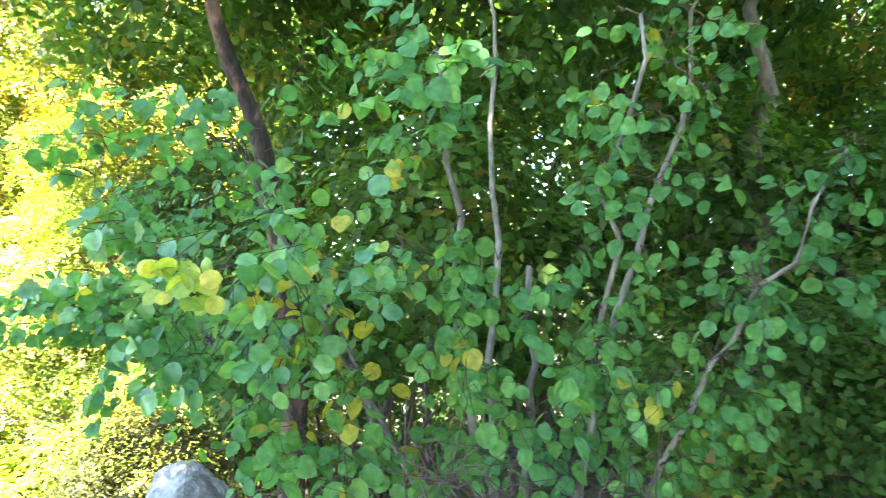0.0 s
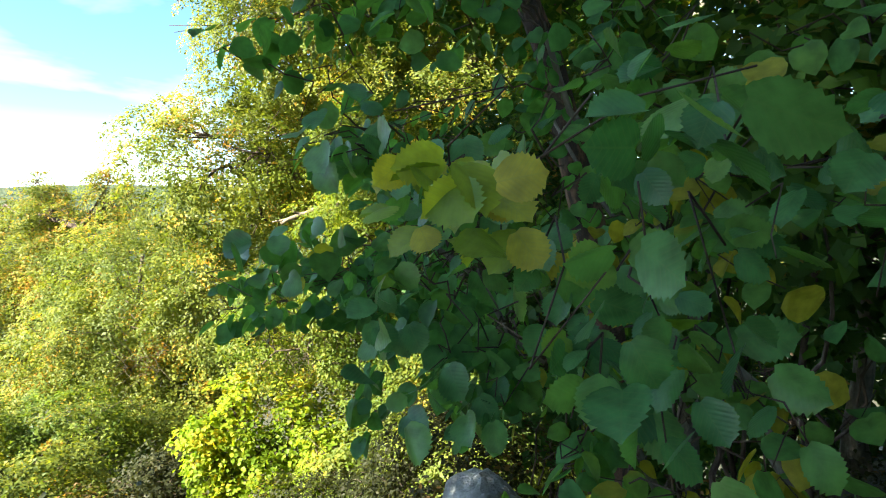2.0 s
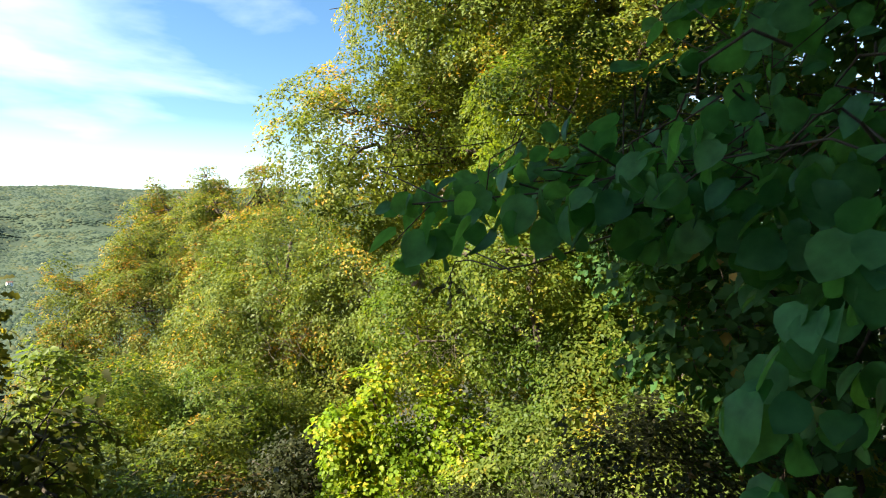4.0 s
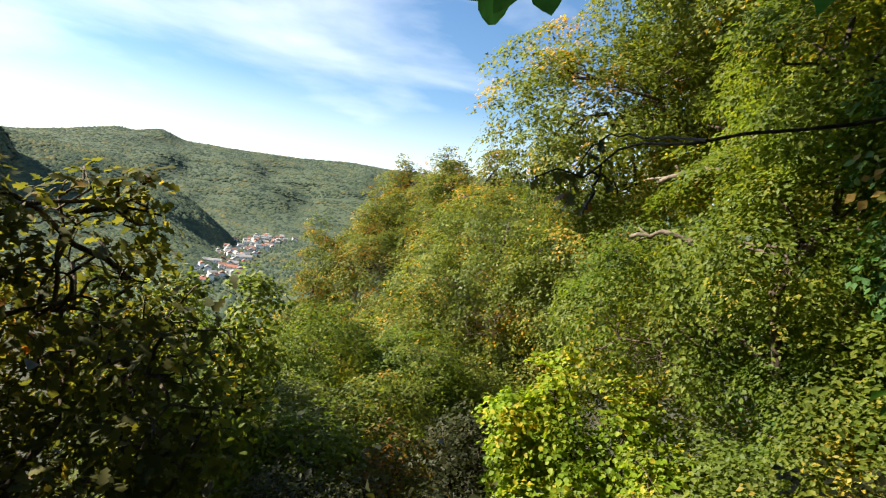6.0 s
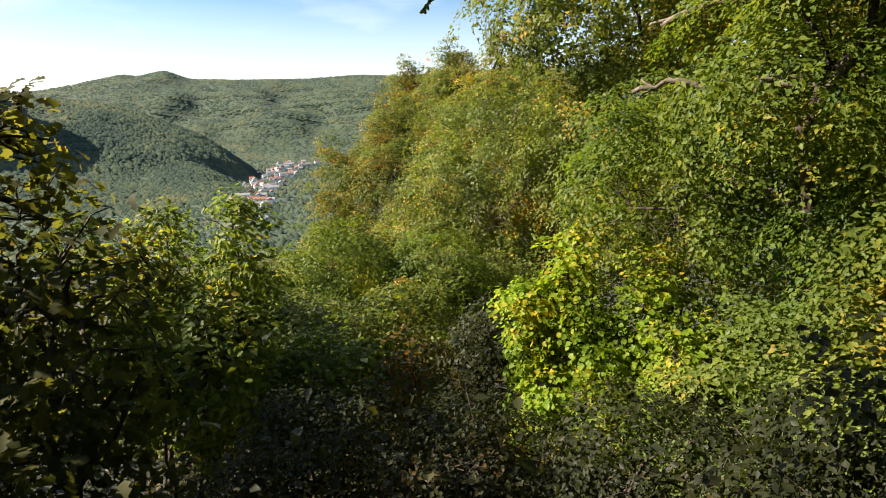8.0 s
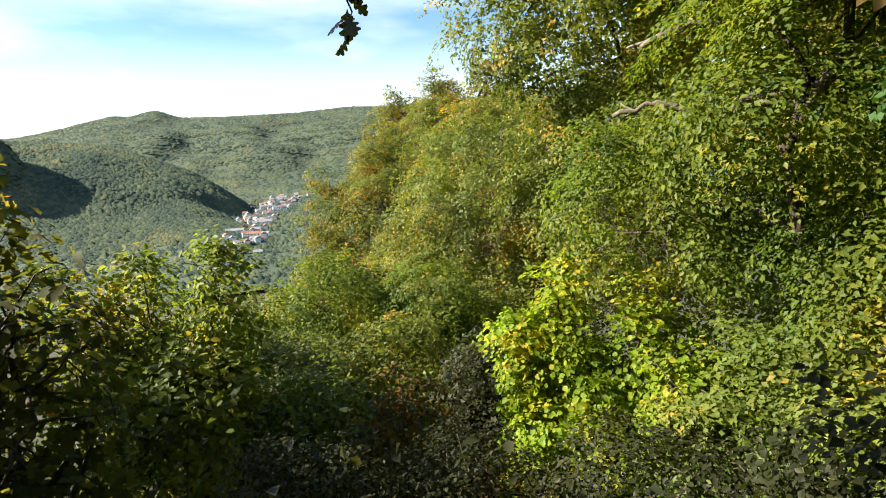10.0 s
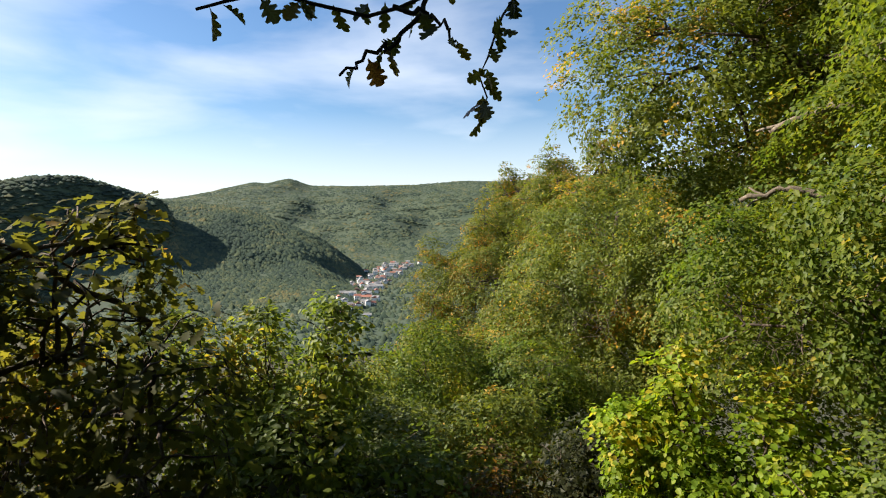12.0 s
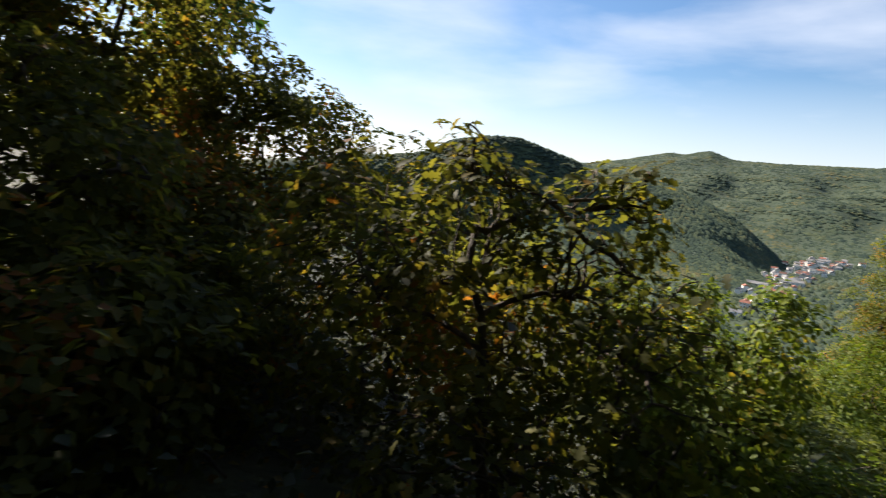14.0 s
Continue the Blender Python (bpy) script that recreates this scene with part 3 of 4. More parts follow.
tree("maple_sapling", "young maple with yellow-green sunlit leaves", "sapling", (-6.2, 6.5),
     [(-6.75, 5.7, -1.55, 0.3, 0.28, 0.7), (-6.5, 6.05, -1.25, 0.32, 0.3, 0.8), (-6.15, 6.15, -1.65, 0.34, 0.3, 0.7), (-5.8, 6.45, -1.35, 0.33, 0.3, 0.8), (-5.45, 6.55, -1.7, 0.36, 0.3, 0.7), (-6.4, 6.0, -2.5, 0.75, 0.65, 0.8), (-5.7, 6.4, -2.5, 0.7, 0.6, 0.8)], "maple", 0.058, 1.0, 0.3, 0.05, seed=18, shape=OVAL, wide=0.95)
tree("shrub", "bright green leafy shrub on the slope", "shrub", (-4.5, 6.8),
     [(-4.8, 6.7, -1.7, 0.95, 0.9, 0.95), (-4.7, 6.4, -2.6, 1.1, 0.95, 0.8), (-3.5, 6.8, -1.4, 1.0, 0.9, 1.0)], "fresh", 0.052, 1.2, 0.26, 0.05, seed=19, wide=0.72)
tree("shrub", "pale feathery shrub below the path", "shrub", (-10.6, 4.0),
     [(-10.6, 4.2, -3.5, 1.1, 0.9, 0.8), (-9.2, 3.6, -3.3, 0.7, 0.7, 0.6), (-9.9, 4.6, -3.0, 0.5, 0.5, 0.6)], "pale", 0.06, 0.9, 0.4, 0.04, seed=20)
tree("shrub", "brown-leaved thin bush below the path", "shrub", (-7.4, 4.7),
     [(-7.6, 4.7, -2.6, 0.7, 0.7, 0.8), (-7.0, 5.2, -3.0, 0.8, 0.7, 0.7)], "brown", 0.075, 0.7, 0.3, 0.03, seed=21, shape=OVAL, stems=4)
# this bush carries the shade under the rim in its leaf colour
tree("shrub", "bush under the rim of the path, shade put into its dark leaf colour", "shrub", (-5.4, 4.6),
     [(-5.6, 4.6, -2.3, 1.1, 1.0, 0.7), (-4.6, 5.6, -1.9, 1.1, 0.9, 0.7), (-6.4, 3.4, -2.4, 1.2, 1.0, 0.8)], "shade_dark", 0.05, 0.6, 0.3, 0.03, seed=22, stems=4)
tree("sapling_clump", "young sunlit shoots with green and yellow leaves", "saplings", (-8.4, 2.5),
     [(-8.1, 3.05, -0.8, 0.4, 0.35, 0.85), (-8.6, 2.3, -0.9, 0.4, 0.4, 0.8), (-8.3, 1.6, -1.0, 0.5, 0.45, 0.9), (-7.6, 2.6, -1.7, 0.9, 0.8, 0.75), (-9.6, 2.6, -2.4, 1.1, 1.0, 1.0), (-8.2, 3.9, -2.5, 0.9, 0.8, 0.8)], "fresh", 0.075, 0.75, 0.24, 0.04, seed=23, shape=OVAL, wide=0.7, stems=6)
tree("oak_bush", "dark shaded young oak bush beside the path", "bush", (-4.7, 1.5),
     [(-4.7, 2.2, -0.2, 0.42, 0.36, 0.6), (-5.1, 1.75, 0.05, 0.55, 0.45, 0.72), (-5.0, 1.15, 0.1, 0.55, 0.5, 0.78), (-4.8, 0.45, -0.1, 0.65, 0.6, 0.8), (-4.5, 1.6, -0.9, 0.8, 0.8, 0.55), (-5.8, 1.2, -0.7, 0.8, 0.8, 0.8), (-5.15, 2.0, 0.62, 0.16, 0.16, 0.3), (-4.9, 1.0, 0.72, 0.18, 0.16, 0.28)], "oak", 0.088, 0.6, 0.26, 0.05, seed=24, shape=OAK_LOW, wide=1.0, stems=5)
tree("oak_bush", "dark backlit oak bush on the rim", "bush", (-6.6, -0.2),
     [(-6.8, 0.1, -0.3, 1.0, 0.9, 0.95), (-7.4, -0.9, -0.2, 1.1, 1.0, 1.1)], "oak", 0.09, 0.8, 0.26, 0.05, seed=25, shape=OAK_LOW, wide=1.0, stems=4)
tree("broadleaf_tree", "dark backlit tree at the edge of the wood", "tree", (-6.0, -3.2),
     [(-6.9, -2.4, 0.4, 1.5, 1.3, 1.3), (-5.9, -3.4, 1.6, 1.5, 1.4, 1.4), (-4.5, -4.4, 3.0, 1.6, 1.5, 1.7), (-5.2, -1.9, -0.3, 1.3, 1.0, 1.1), (-3.7, -1.4, 0.2, 1.1, 0.9, 1.2), (-3.4, -0.3, -0.5, 1.0, 0.8, 0.8), (-4.4, -0.6, -0.7, 1.0, 0.8, 0.8)], "oak", 0.085, 1.6, 0.35, 0.14, seed=26)
# the one at (-8.5, 6.4) is leaf-darkened to stand in for a shadowed gap
for i, (bx, by, bz, r, leaf) in enumerate(((-10.6, 3.3, -2.4, 1.1, "olive"), (-13.0, 5.2, -2.7, 1.4, "green"), (-10.1, 5.5, -2.9, 1.1, "olive"), (-9.3, 2.6, -1.8, 0.9, "green"), (-9.4, 3.8, -2.6, 0.9, "pale"), (-11.9, 6.8, -2.8, 1.3, "green"), (-8.6, 2.1, -1.9, 0.8, "olive"), (-8.5, 6.4, -2.9, 1.0, "shade_dark"), (-5.6, 8.6, -2.2, 1.4, "green"), (-4.0, 8.6, -1.8, 1.5, "green"), (-3.0, 7.8, -0.8, 1.2, "green"))):
    tree("shrub", "leafy shrub on the sunlit slope below the path", "shrub", (bx, by), [(bx, by, bz, r, r * 0.9, r), (bx - 0.5, by + 0.5, bz - 0.7, r, r, r * 0.8)], leaf, 0.075, 1.2, 0.32, 0.04, shape=BLADE, wide=0.9, seed=140 + i, stems=3, group="slope shrubs")
# two crowns, mostly out of view, added to block sun and sky light
tree("forest_tree", "woodland tree over the path, added out of view to cast shade", "tree", (3.0, 0.2), [(1.8, 1.3, 4.7, 1.8, 1.7, 0.9), (3.0, -0.8, 4.9, 1.8, 1.7, 1.0), (1.0, 3.4, 5.2, 1.6, 1.6, 0.9)], "dark", 0.22, 1.3, 0.5, 0.14, seed=90, group="woodland trees", twigs=False, shape=BLADE, wide=0.9)
tree("forest_tree", "woodland tree at the rim of the path, added to cast shade", "tree", (-3.6, -3.2), [(-4.0, -2.8, 4.0, 1.7, 1.5, 1.0), (-2.3, -3.1, 4.3, 1.4, 1.2, 0.8), (-3.1, -4.7, 5.6, 1.5, 1.3, 0.8)], "dark", 0.22, 1.3, 0.5, 0.14, seed=91, group="woodland trees", twigs=False, shape=BLADE, wide=0.9)
# the wood behind and beside the path; the first loop adds trees to block the sun
k = 0
for bx, by, hz, r in ((-4.6, -8.2, 8.2, 2.6), (-3.0, -8.8, 8.8, 2.5), (-1.2, -9.4, 8.6, 2.8), (2.2, -8.4, 8.2, 2.8), (7.0, 0.5, 6.0, 3.0), (-7.0, -6.4, 8.6, 2.0), (5.0, -6.0, 8.0, 2.6), (2.3, 0.1, 4.4, 2.2), (-5.6, -6.6, 7.6, 1.5), (-11.2, -8.6, 3.6, 1.7)):
    k += 1
    tree("forest_tree", "woodland tree behind the path, added to cast shade", "tree", (bx, by), [(bx, by, hz + 1.8, r, r, r * 1.4), (bx + 1.4, by + 0.5, hz - 2.2, r * 0.7, r * 0.7, r * 0.5)], "dark", 0.36, 1.25, 0.6, 0.17, seed=40 + k, group="woodland trees", twigs=False, shape=BLADE, wide=0.9)
k -= 3
for bx, by, g in ((1.5, 6.2, 0.11), (2.7, 5.2, 0.1), (3.6, 8.6, 0.15), (5.2, 6.6, 0.13), (0.6, 9.6, 0.14), (6.4, 10.5, 0.16), (4.4, 12.5, 0.16), (-1.2, 8.2, 0.12), (7.8, 7.6, 0.15), (1.9, 13.5, 0.17)):
    k += 1
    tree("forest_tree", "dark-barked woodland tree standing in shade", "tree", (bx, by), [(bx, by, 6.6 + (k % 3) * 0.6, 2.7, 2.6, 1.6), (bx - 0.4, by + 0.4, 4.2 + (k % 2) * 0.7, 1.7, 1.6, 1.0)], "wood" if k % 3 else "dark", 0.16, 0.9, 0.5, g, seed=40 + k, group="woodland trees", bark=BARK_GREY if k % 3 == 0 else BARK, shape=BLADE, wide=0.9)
# the two at x -2.2 and -2.6 get darker leaves in place of deep shade
for bx, by, bz, r, leaf in ((1.7, 3.4, 0.75, 0.75, "wood"), (2.7, 3.3, 0.9, 0.85, "wood"), (0.5, 4.6, 1.3, 0.9, "wood"), (-0.7, 5.4, 1.2, 1.1, "wood"), (3.8, 4.4, 0.9, 1.0, "dark"), (-2.2, 6.0, 0.6, 1.1, "dark"), (-3.1, 7.0, 1.6, 1.3, "dark"), (2.0, 5.4, 2.4, 1.0, "wood"), (-0.6, 6.8, 3.2, 1.3, "wood"), (-2.6, 4.9, -0.7, 0.8, "shade_dark"), (-0.2, 4.3, 1.9, 0.9, "wood"), (-1.9, 7.6, 3.0, 1.3, "wood"), (3.5, 5.4, 2.0, 1.0, "wood"), (4.6, 6.0, 1.7, 1.0, "wood"), (4.6, 8.2, 2.0, 1.5, "wood"), (6.4, 8.6, 2.6, 1.7, "wood"), (3.0, 7.2, 1.8, 1.3, "wood"), (6.2, 6.4, 2.2, 1.2, "dark")):
    k += 1
    tree("shrub", "woodland shrub in the shade of the trees", "shrub", (bx, by), [(bx, by, bz, r, r, r * 0.9)], leaf, 0.042 if leaf == "shade_dark" else 0.065 if by < 3.5 or bx < -2.5 else 0.105, 0.95, 0.3, 0.03, seed=40 + k, wide=0.75, group="woodland shrubs", stems=3)
k -= 2
for i in range(26):
    k += 1
    rng0 = np.random.RandomState(300 + i)
    yaw, r = radians(-75 + i * 4.4), rng0.uniform(11, 19)
    bx, by = -math.sin(yaw) * r, math.cos(yaw) * r + 2
    z0 = float(ground_z(bx, by))
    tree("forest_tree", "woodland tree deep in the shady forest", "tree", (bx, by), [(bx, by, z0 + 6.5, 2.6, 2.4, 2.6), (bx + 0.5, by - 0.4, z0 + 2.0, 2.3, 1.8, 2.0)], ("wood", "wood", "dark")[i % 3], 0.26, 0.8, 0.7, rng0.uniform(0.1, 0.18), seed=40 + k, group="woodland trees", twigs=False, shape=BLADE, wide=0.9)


def undergrowth(name, label, leaf, x0, x1, y0, y1, n, size, rise, seed, clumped=0.3):
    """Low plants over a stretch of ground, too many to count."""
    rng = np.random.RandomState(seed)
    c = np.c_[rng.uniform(x0, x1, n // 30), rng.uniform(y0, y1, n // 30)]
    h = rise * rng.gamma(2.0, 0.5, len(c))
    i = rng.randint(len(c), size=n)
    xy = c[i] + rng.normal(size=(n, 2)) * clumped
    z = ground_z(xy[:, 0], xy[:, 1]) + 0.01 + h[i] * rng.rand(n)
    at = np.c_[xy, z]
    clear = np.hypot(at[:, 0] + 1.0, at[:, 1] - 1.4)
    lane = np.abs((at[:, 0] + 0.0) * 0.82 + at[:, 1] * 0.57) < 0.45
    low = at[:, 2] < ground_z(at[:, 0], at[:, 1]) + 0.25
    keep = ~((clear < 2.6) & lane) | low
    at = at[keep]
    d, nor = leaf_frames(rng, len(at), unit(rng.normal(size=(len(at), 3))), 1.0, 0.2, 0.5, 0.1)
    ln = size * rng.uniform(0.6, 1.3, len(at))
    ob = part_mesh(name, leaves(name, at, d, nor, ln, ln * 0.65, SIMPLE), LEAF[leaf], None)
    tagged(ob, label, "undergrowth", kind="stuff")


# both layers of low plants are coloured darker to stand in for shade
undergrowth("undergrowth", "dark low herbs and brambles over the forest floor, shade put into leaf colour", "shade_dark", -9, 5, -5, 8, 38000, 0.06, 0.35, 61)
undergrowth("undergrowth", "dark weeds and brambles on the steep slope, shade put into leaf colour", "shade_dark", -26, -5, -6, 12, 32000, 0.11, 0.7, 62, 0.4)
undergrowth("leaf_litter", "fallen brown leaves on the forest floor", "brown", -6, 4, -4, 7, 12000, 0.06, 0.02, 63)


def dead_limb(a, b, r, seed):
    """A bare broken limb with a few stubs."""
    rng = np.random.RandomState(seed)
    root = thing("dead_limb", "bare weathered grey limb broken off among green leaves", "branch", b, "bare limbs")
    line = bent(b, a, 9, 0.08, 0.03, rng)
    part_mesh("limb", Tubes().add(line, np.linspace(r, r * 0.5, 9), 8, 0.16, rng).mesh("limb"), DEADWOOD, root, smooth=True)
    for i in range(3):
        s = line[rng.randint(3, 8)]
        part_mesh("stub", Tubes().add(bent(s, s + (line[-1] - line[0]) * 0.15 + rng.normal(size=3) * 0.07, 4, 0.0, 0.05, rng), np.linspace(r * 0.45, r * 0.2, 4), 6).mesh("stub"), DEADWOOD, root, smooth=True)


def twig_tangle(at, n, size, seed):
    """Dead twigs hanging in a tangle."""
    rng = np.random.RandomState(seed)
    t = Tubes()
    for i in range(n):
        a = np.array(at) + rng.normal(size=3) * size * 0.35
        t.add(bent(a, a + rng.normal(size=3) * size + np.array([0, 0, -size * 0.5]), 6, 0.1 * size, 0.08, rng), np.linspace(0.006, 0.002, 6) * (0.25 + size), 4)
    ob = part_mesh("dead_twigs", t.mesh("dead_twigs"), TWIG, None)
    tagged(ob, "tangle of dry bare twigs caught among the leaves", "twigs", kind="stuff")


dead_limb((-6.77, 7.24, 1.50), (-6.22, 7.74, 1.67), 0.05, 71)
dead_limb((-6.16, 6.37, 0.79), (-5.74, 6.82, 0.84), 0.036, 72)
dead_limb((-6.11, 7.14, 0.13), (-6.07, 7.37, -0.34), 0.035, 73)
for i, q in enumerate(((-6.26, 6.77, -0.28), (-5.87, 6.97, -0.45), (-10.25, 7.19, -0.97))):
    twig_tangle(q, 26, 0.45, 80 + i)
twig_tangle((0.1, 1.85, 0.75), 40, 0.22, 84)
twig_tangle((0.7, 1.9, 0.6), 30, 0.3, 85)
twig_tangle((-0.8, 2.3, 0.55), 30, 0.28, 86)


# the leaning tree beside the hazel
def path_tree():
    rng = np.random.RandomState(3)
    # the last three lobes are out of view, added to shade the slope
    root = tree("oak_tree", "leaning tree with dark peeling bark beside the path", "tree", (-0.95, 3.4),
                [(-1.0, 3.6, 4.2, 1.6, 1.5, 1.0), (-2.2, 4.6, 3.6, 1.4, 1.3, 0.9), (0.2, 4.2, 3.6, 1.4, 1.2, 1.0), (-3.6, 3.6, 4.6, 1.6, 1.4, 0.8), (-4.8, 2.2, 4.8, 1.6, 1.4, 0.8), (-3.4, 5.2, 4.6, 1.5, 1.4, 0.7)], "wood", 0.1, 1.0, 0.35, 0.095, BARK_PEEL, 31, spine=[(-0.95, 3.4, -0.7), (-0.98, 3.42, 0.6), (-1.04, 3.4, 1.3), (-1.2, 3.3, 2.05), (-1.33, 3.22, 2.45), (-1.48, 3.05, 2.9), (-1.52, 3.0, 3.6), (-1.2, 3.3, 4.6)])
    return root


path_tree()


# ---- the hazel ----
def hazel():
    rng = np.random.RandomState(5)
    root = thing("hazel_shrub", "large shaded hazel shrub with broad serrated leaves and grey stems", "shrub", (0.35, 2.7, float(ground_z(0.35, 2.7))))
    stems = []
    for bx, by, tx, ty, tz, r in ((0.3, 2.6, -0.1, 2.3, 2.4, 0.028), (0.45, 2.75, 0.35, 2.6, 1.5, 0.032), (0.6, 2.6, 0.75, 2.3, 2.6, 0.02), (0.55, 2.8, 1.15, 2.7, 3.0, 0.024),
                                  (0.2, 2.7, -0.9, 2.3, 1.9, 0.022), (0.15, 2.6, -1.2, 2.2, 1.4, 0.018), (0.7, 2.7, 1.5, 2.2, 2.0, 0.018), (0.3, 2.85, 0.1, 3.0, 3.1, 0.024), (0.2, 3.1, -1.2, 3.0, 1.9, 0.016)):
        line = bent((bx, by, float(ground_z(bx, by)) - 0.1), (tx, ty, tz), 12, 0.12, 0.011, rng)
        part_mesh("stem", Tubes().add(line, np.linspace(r, r * 0.4, 12), 8, 0.06, rng).mesh("stem"), BARK_GREY, root, smooth=True)
        stems.append(line)
    joints = np.vstack([s[4:] for s in stems])
    # masses of foliage: centre, reach
    masses = [(-1.25, 1.62, 1.33, 0.18, 0.10, 0.05, 5), (-1.05, 1.66, 1.19, 0.12, 0.10, 0.05, 4), (-0.95, 1.78, 1.05, 0.14, 0.12, 0.06, 5), (-1.12, 1.73, 1.56, 0.15, 0.12, 0.14, 9), (-1.42, 1.80, 1.86, 0.14, 0.10, 0.06, 5),
              (-1.15, 1.90, 1.98, 0.40, 0.30, 0.22, 15), (-0.74, 1.43, 1.45, 0.11, 0.09, 0.07, 6), (-0.5, 1.4, 1.43, 0.14, 0.08, 0.14, 4), (-0.46, 1.50, 1.20, 0.14, 0.12, 0.10, 7), (-0.25, 1.78, 1.45, 0.22, 0.14, 0.16, 12),
              (-0.85, 1.80, 1.45, 0.25, 0.16, 0.24, 9), (-0.75, 1.95, 1.12, 0.26, 0.2, 0.2, 12), (-0.45, 1.85, 1.75, 0.30, 0.20, 0.22, 9), (-0.3, 2.05, 1.15, 0.4, 0.25, 0.25, 14),
              (-1.83, 2.40, 1.06, 0.20, 0.15, 0.12, 9), (-1.68, 2.50, 0.99, 0.20, 0.16, 0.16, 12), (-1.97, 2.22, 1.06, 0.12, 0.10, 0.05, 5), (-1.56, 2.55, 0.80, 0.18, 0.16, 0.20, 12), (-1.60, 2.80, 1.05, 0.25, 0.20, 0.25, 16), (-1.55, 2.85, 0.65, 0.22, 0.2, 0.25, 14),
              (-1.85, 2.75, 1.14, 0.18, 0.15, 0.08, 14), (-2.05, 2.85, 1.17, 0.2, 0.15, 0.06, 10), (-2.3, 2.52, 1.15, 0.18, 0.14, 0.05, 6), (-2.12, 2.68, 1.2, 0.2, 0.18, 0.07, 7), (-1.62, 2.78, 1.65, 0.32, 0.28, 0.25, 22), (-1.62, 2.72, 1.22, 0.2, 0.15, 0.12, 14), (-1.46, 2.17, 0.86, 0.06, 0.06, 0.12, 6),
              (-0.95, 2.3, 1.7, 0.3, 0.2, 0.3, 10), (-0.6, 2.2, 1.35, 0.35, 0.2, 0.25, 11), (0.15, 2.2, 1.4, 0.3, 0.22, 0.25, 20), (0.4, 2.1, 1.05, 0.4, 0.28, 0.3, 26), (1.1, 2.40, 1.25, 0.45, 0.3, 0.45, 30), (0.75, 2.2, 1.9, 0.45, 0.35, 0.35, 20), (-0.25, 1.95, 2.2, 0.5, 0.35, 0.28, 24),
              (1.7, 2.60, 1.6, 0.4, 0.4, 0.65, 24), (1.0, 2.4, 0.7, 0.5, 0.3, 0.3, 24), (-0.5, 1.95, 0.72, 0.4, 0.28, 0.25, 16), (0.1, 2.30, 0.65, 0.6, 0.3, 0.25, 20), (-1.1, 2.40, 0.9, 0.35, 0.3, 0.3, 12), (0.9, 2.70, 2.5, 0.6, 0.4, 0.4, 18)]
    # keep leaves out of the camera's way and view
    way_pts = np.array([[0.1, -0.2, 1.56], [-0.13, 0.46, 1.48], [-0.4, 0.92, 1.38], [-0.88, 1.06, 1.27], [-1.27, 1.46, 1.05], [-1.39, 1.83, 0.84], [-1.64, 2.16, 0.78], [-1.76, 2.46, 0.67], [-1.95, 2.75, 0.68]])
    fine = np.vstack([a + (b - a) * s for a, b in zip(way_pts[:-1], way_pts[1:]) for s in np.linspace(0, 1, 8)])
    clear = np.vstack([fine, [[-2.0, 2.85, 0.7], [-1.9, 2.7, 0.66], [-2.1, 3.0, 0.65]]])
    tw, spots = Tubes(), []
    for cx, cy, cz, rx, ry, rz, n in masses:
        for i in range(n):
            q = rng.normal(size=3)
            e = np.array([cx, cy, cz]) + q / np.linalg.norm(q) * np.array([rx, ry, rz]) * rng.rand() ** 0.4
            j = joints[np.argmin(np.linalg.norm(joints - e, axis=1) + rng.rand(len(joints)) * 0.6)]
            s = j + (e - j) * 0.25
            line = bent(s, e, 9, 0.05, 0.03, rng)
            if i % 5 < 3:
                q = bent(j, e, 16, 0.08, 0.05, rng)
                far_off = np.linalg.norm(clear[None] - q[:, None], axis=2).min(1) > 0.42
                first = 0 if far_off.all() else np.flatnonzero(~far_off)[-1] + 1
                first = max(first, np.searchsorted(-np.linalg.norm(q - e, axis=1), -0.4))
                if len(q) - first > 4:
                    tw.add(q[first:], np.linspace(0.0012 + 0.00018 * (16 - first), 0.0012, len(q) - first), 5)
            way = unit(e - s)
            side = unit(np.cross(way, [0, 0, 1]))
            m = rng.randint(5, 9)
            for g in range(m):
                f = 1 - min(0.9, 0.045 / max(np.linalg.norm(e - s), 0.05)) * g
                p = s + (e - s) * f + np.array([0, 0, 0.05 * 4 * f * (1 - f)])
                sg = 1 if g % 2 else -1
                dd = unit(way * 0.5 + side * sg * rng.uniform(0.5, 1.0) + np.array([0, 0, rng.uniform(-1.2, -0.15)]) + rng.normal(size=3) * 0.2)
                nn = np.array([-0.35, -0.6, 0.7]) + rng.normal(size=3) * 0.85
                nn = unit(nn - dd * (nn @ dd))
                spots.append((p + dd * 0.015, dd, nn, rng.uniform(0.042, 0.072) * (1.2 if g == 0 else 1) * (1.15 if cy > 1.85 and cx > -0.6 else 1)))
    part_mesh("branchwork", tw.mesh("branchwork"), TWIG, root, kind="stuff")
    spots = [s for s in spots if np.linalg.norm(fine - s[0] - s[1] * 0.04, axis=1).min() > (0.15 if s[0][0] > -1.56 and 2.0 < s[0][1] < 2.35 else 0.29)]
    # drop leaves that would hang before the camera at its last stand
    stand = np.array([[-2.0, 2.85, 0.7], [-1.9, 2.7, 0.66], [-1.8, 2.45, 0.68]])
    spots = [s for s in spots if np.linalg.norm(stand - s[0], axis=1).min() > 0.45 or s[0][2] > 1.06 or (s[0][0] > -1.56 and s[0][1] < 2.35)]
    spots = [s for s in spots if s[0][2] > 1.02 or s[0][0] > -1.8 or s[0][1] < 2.3 or s[0][1] > 3.6]
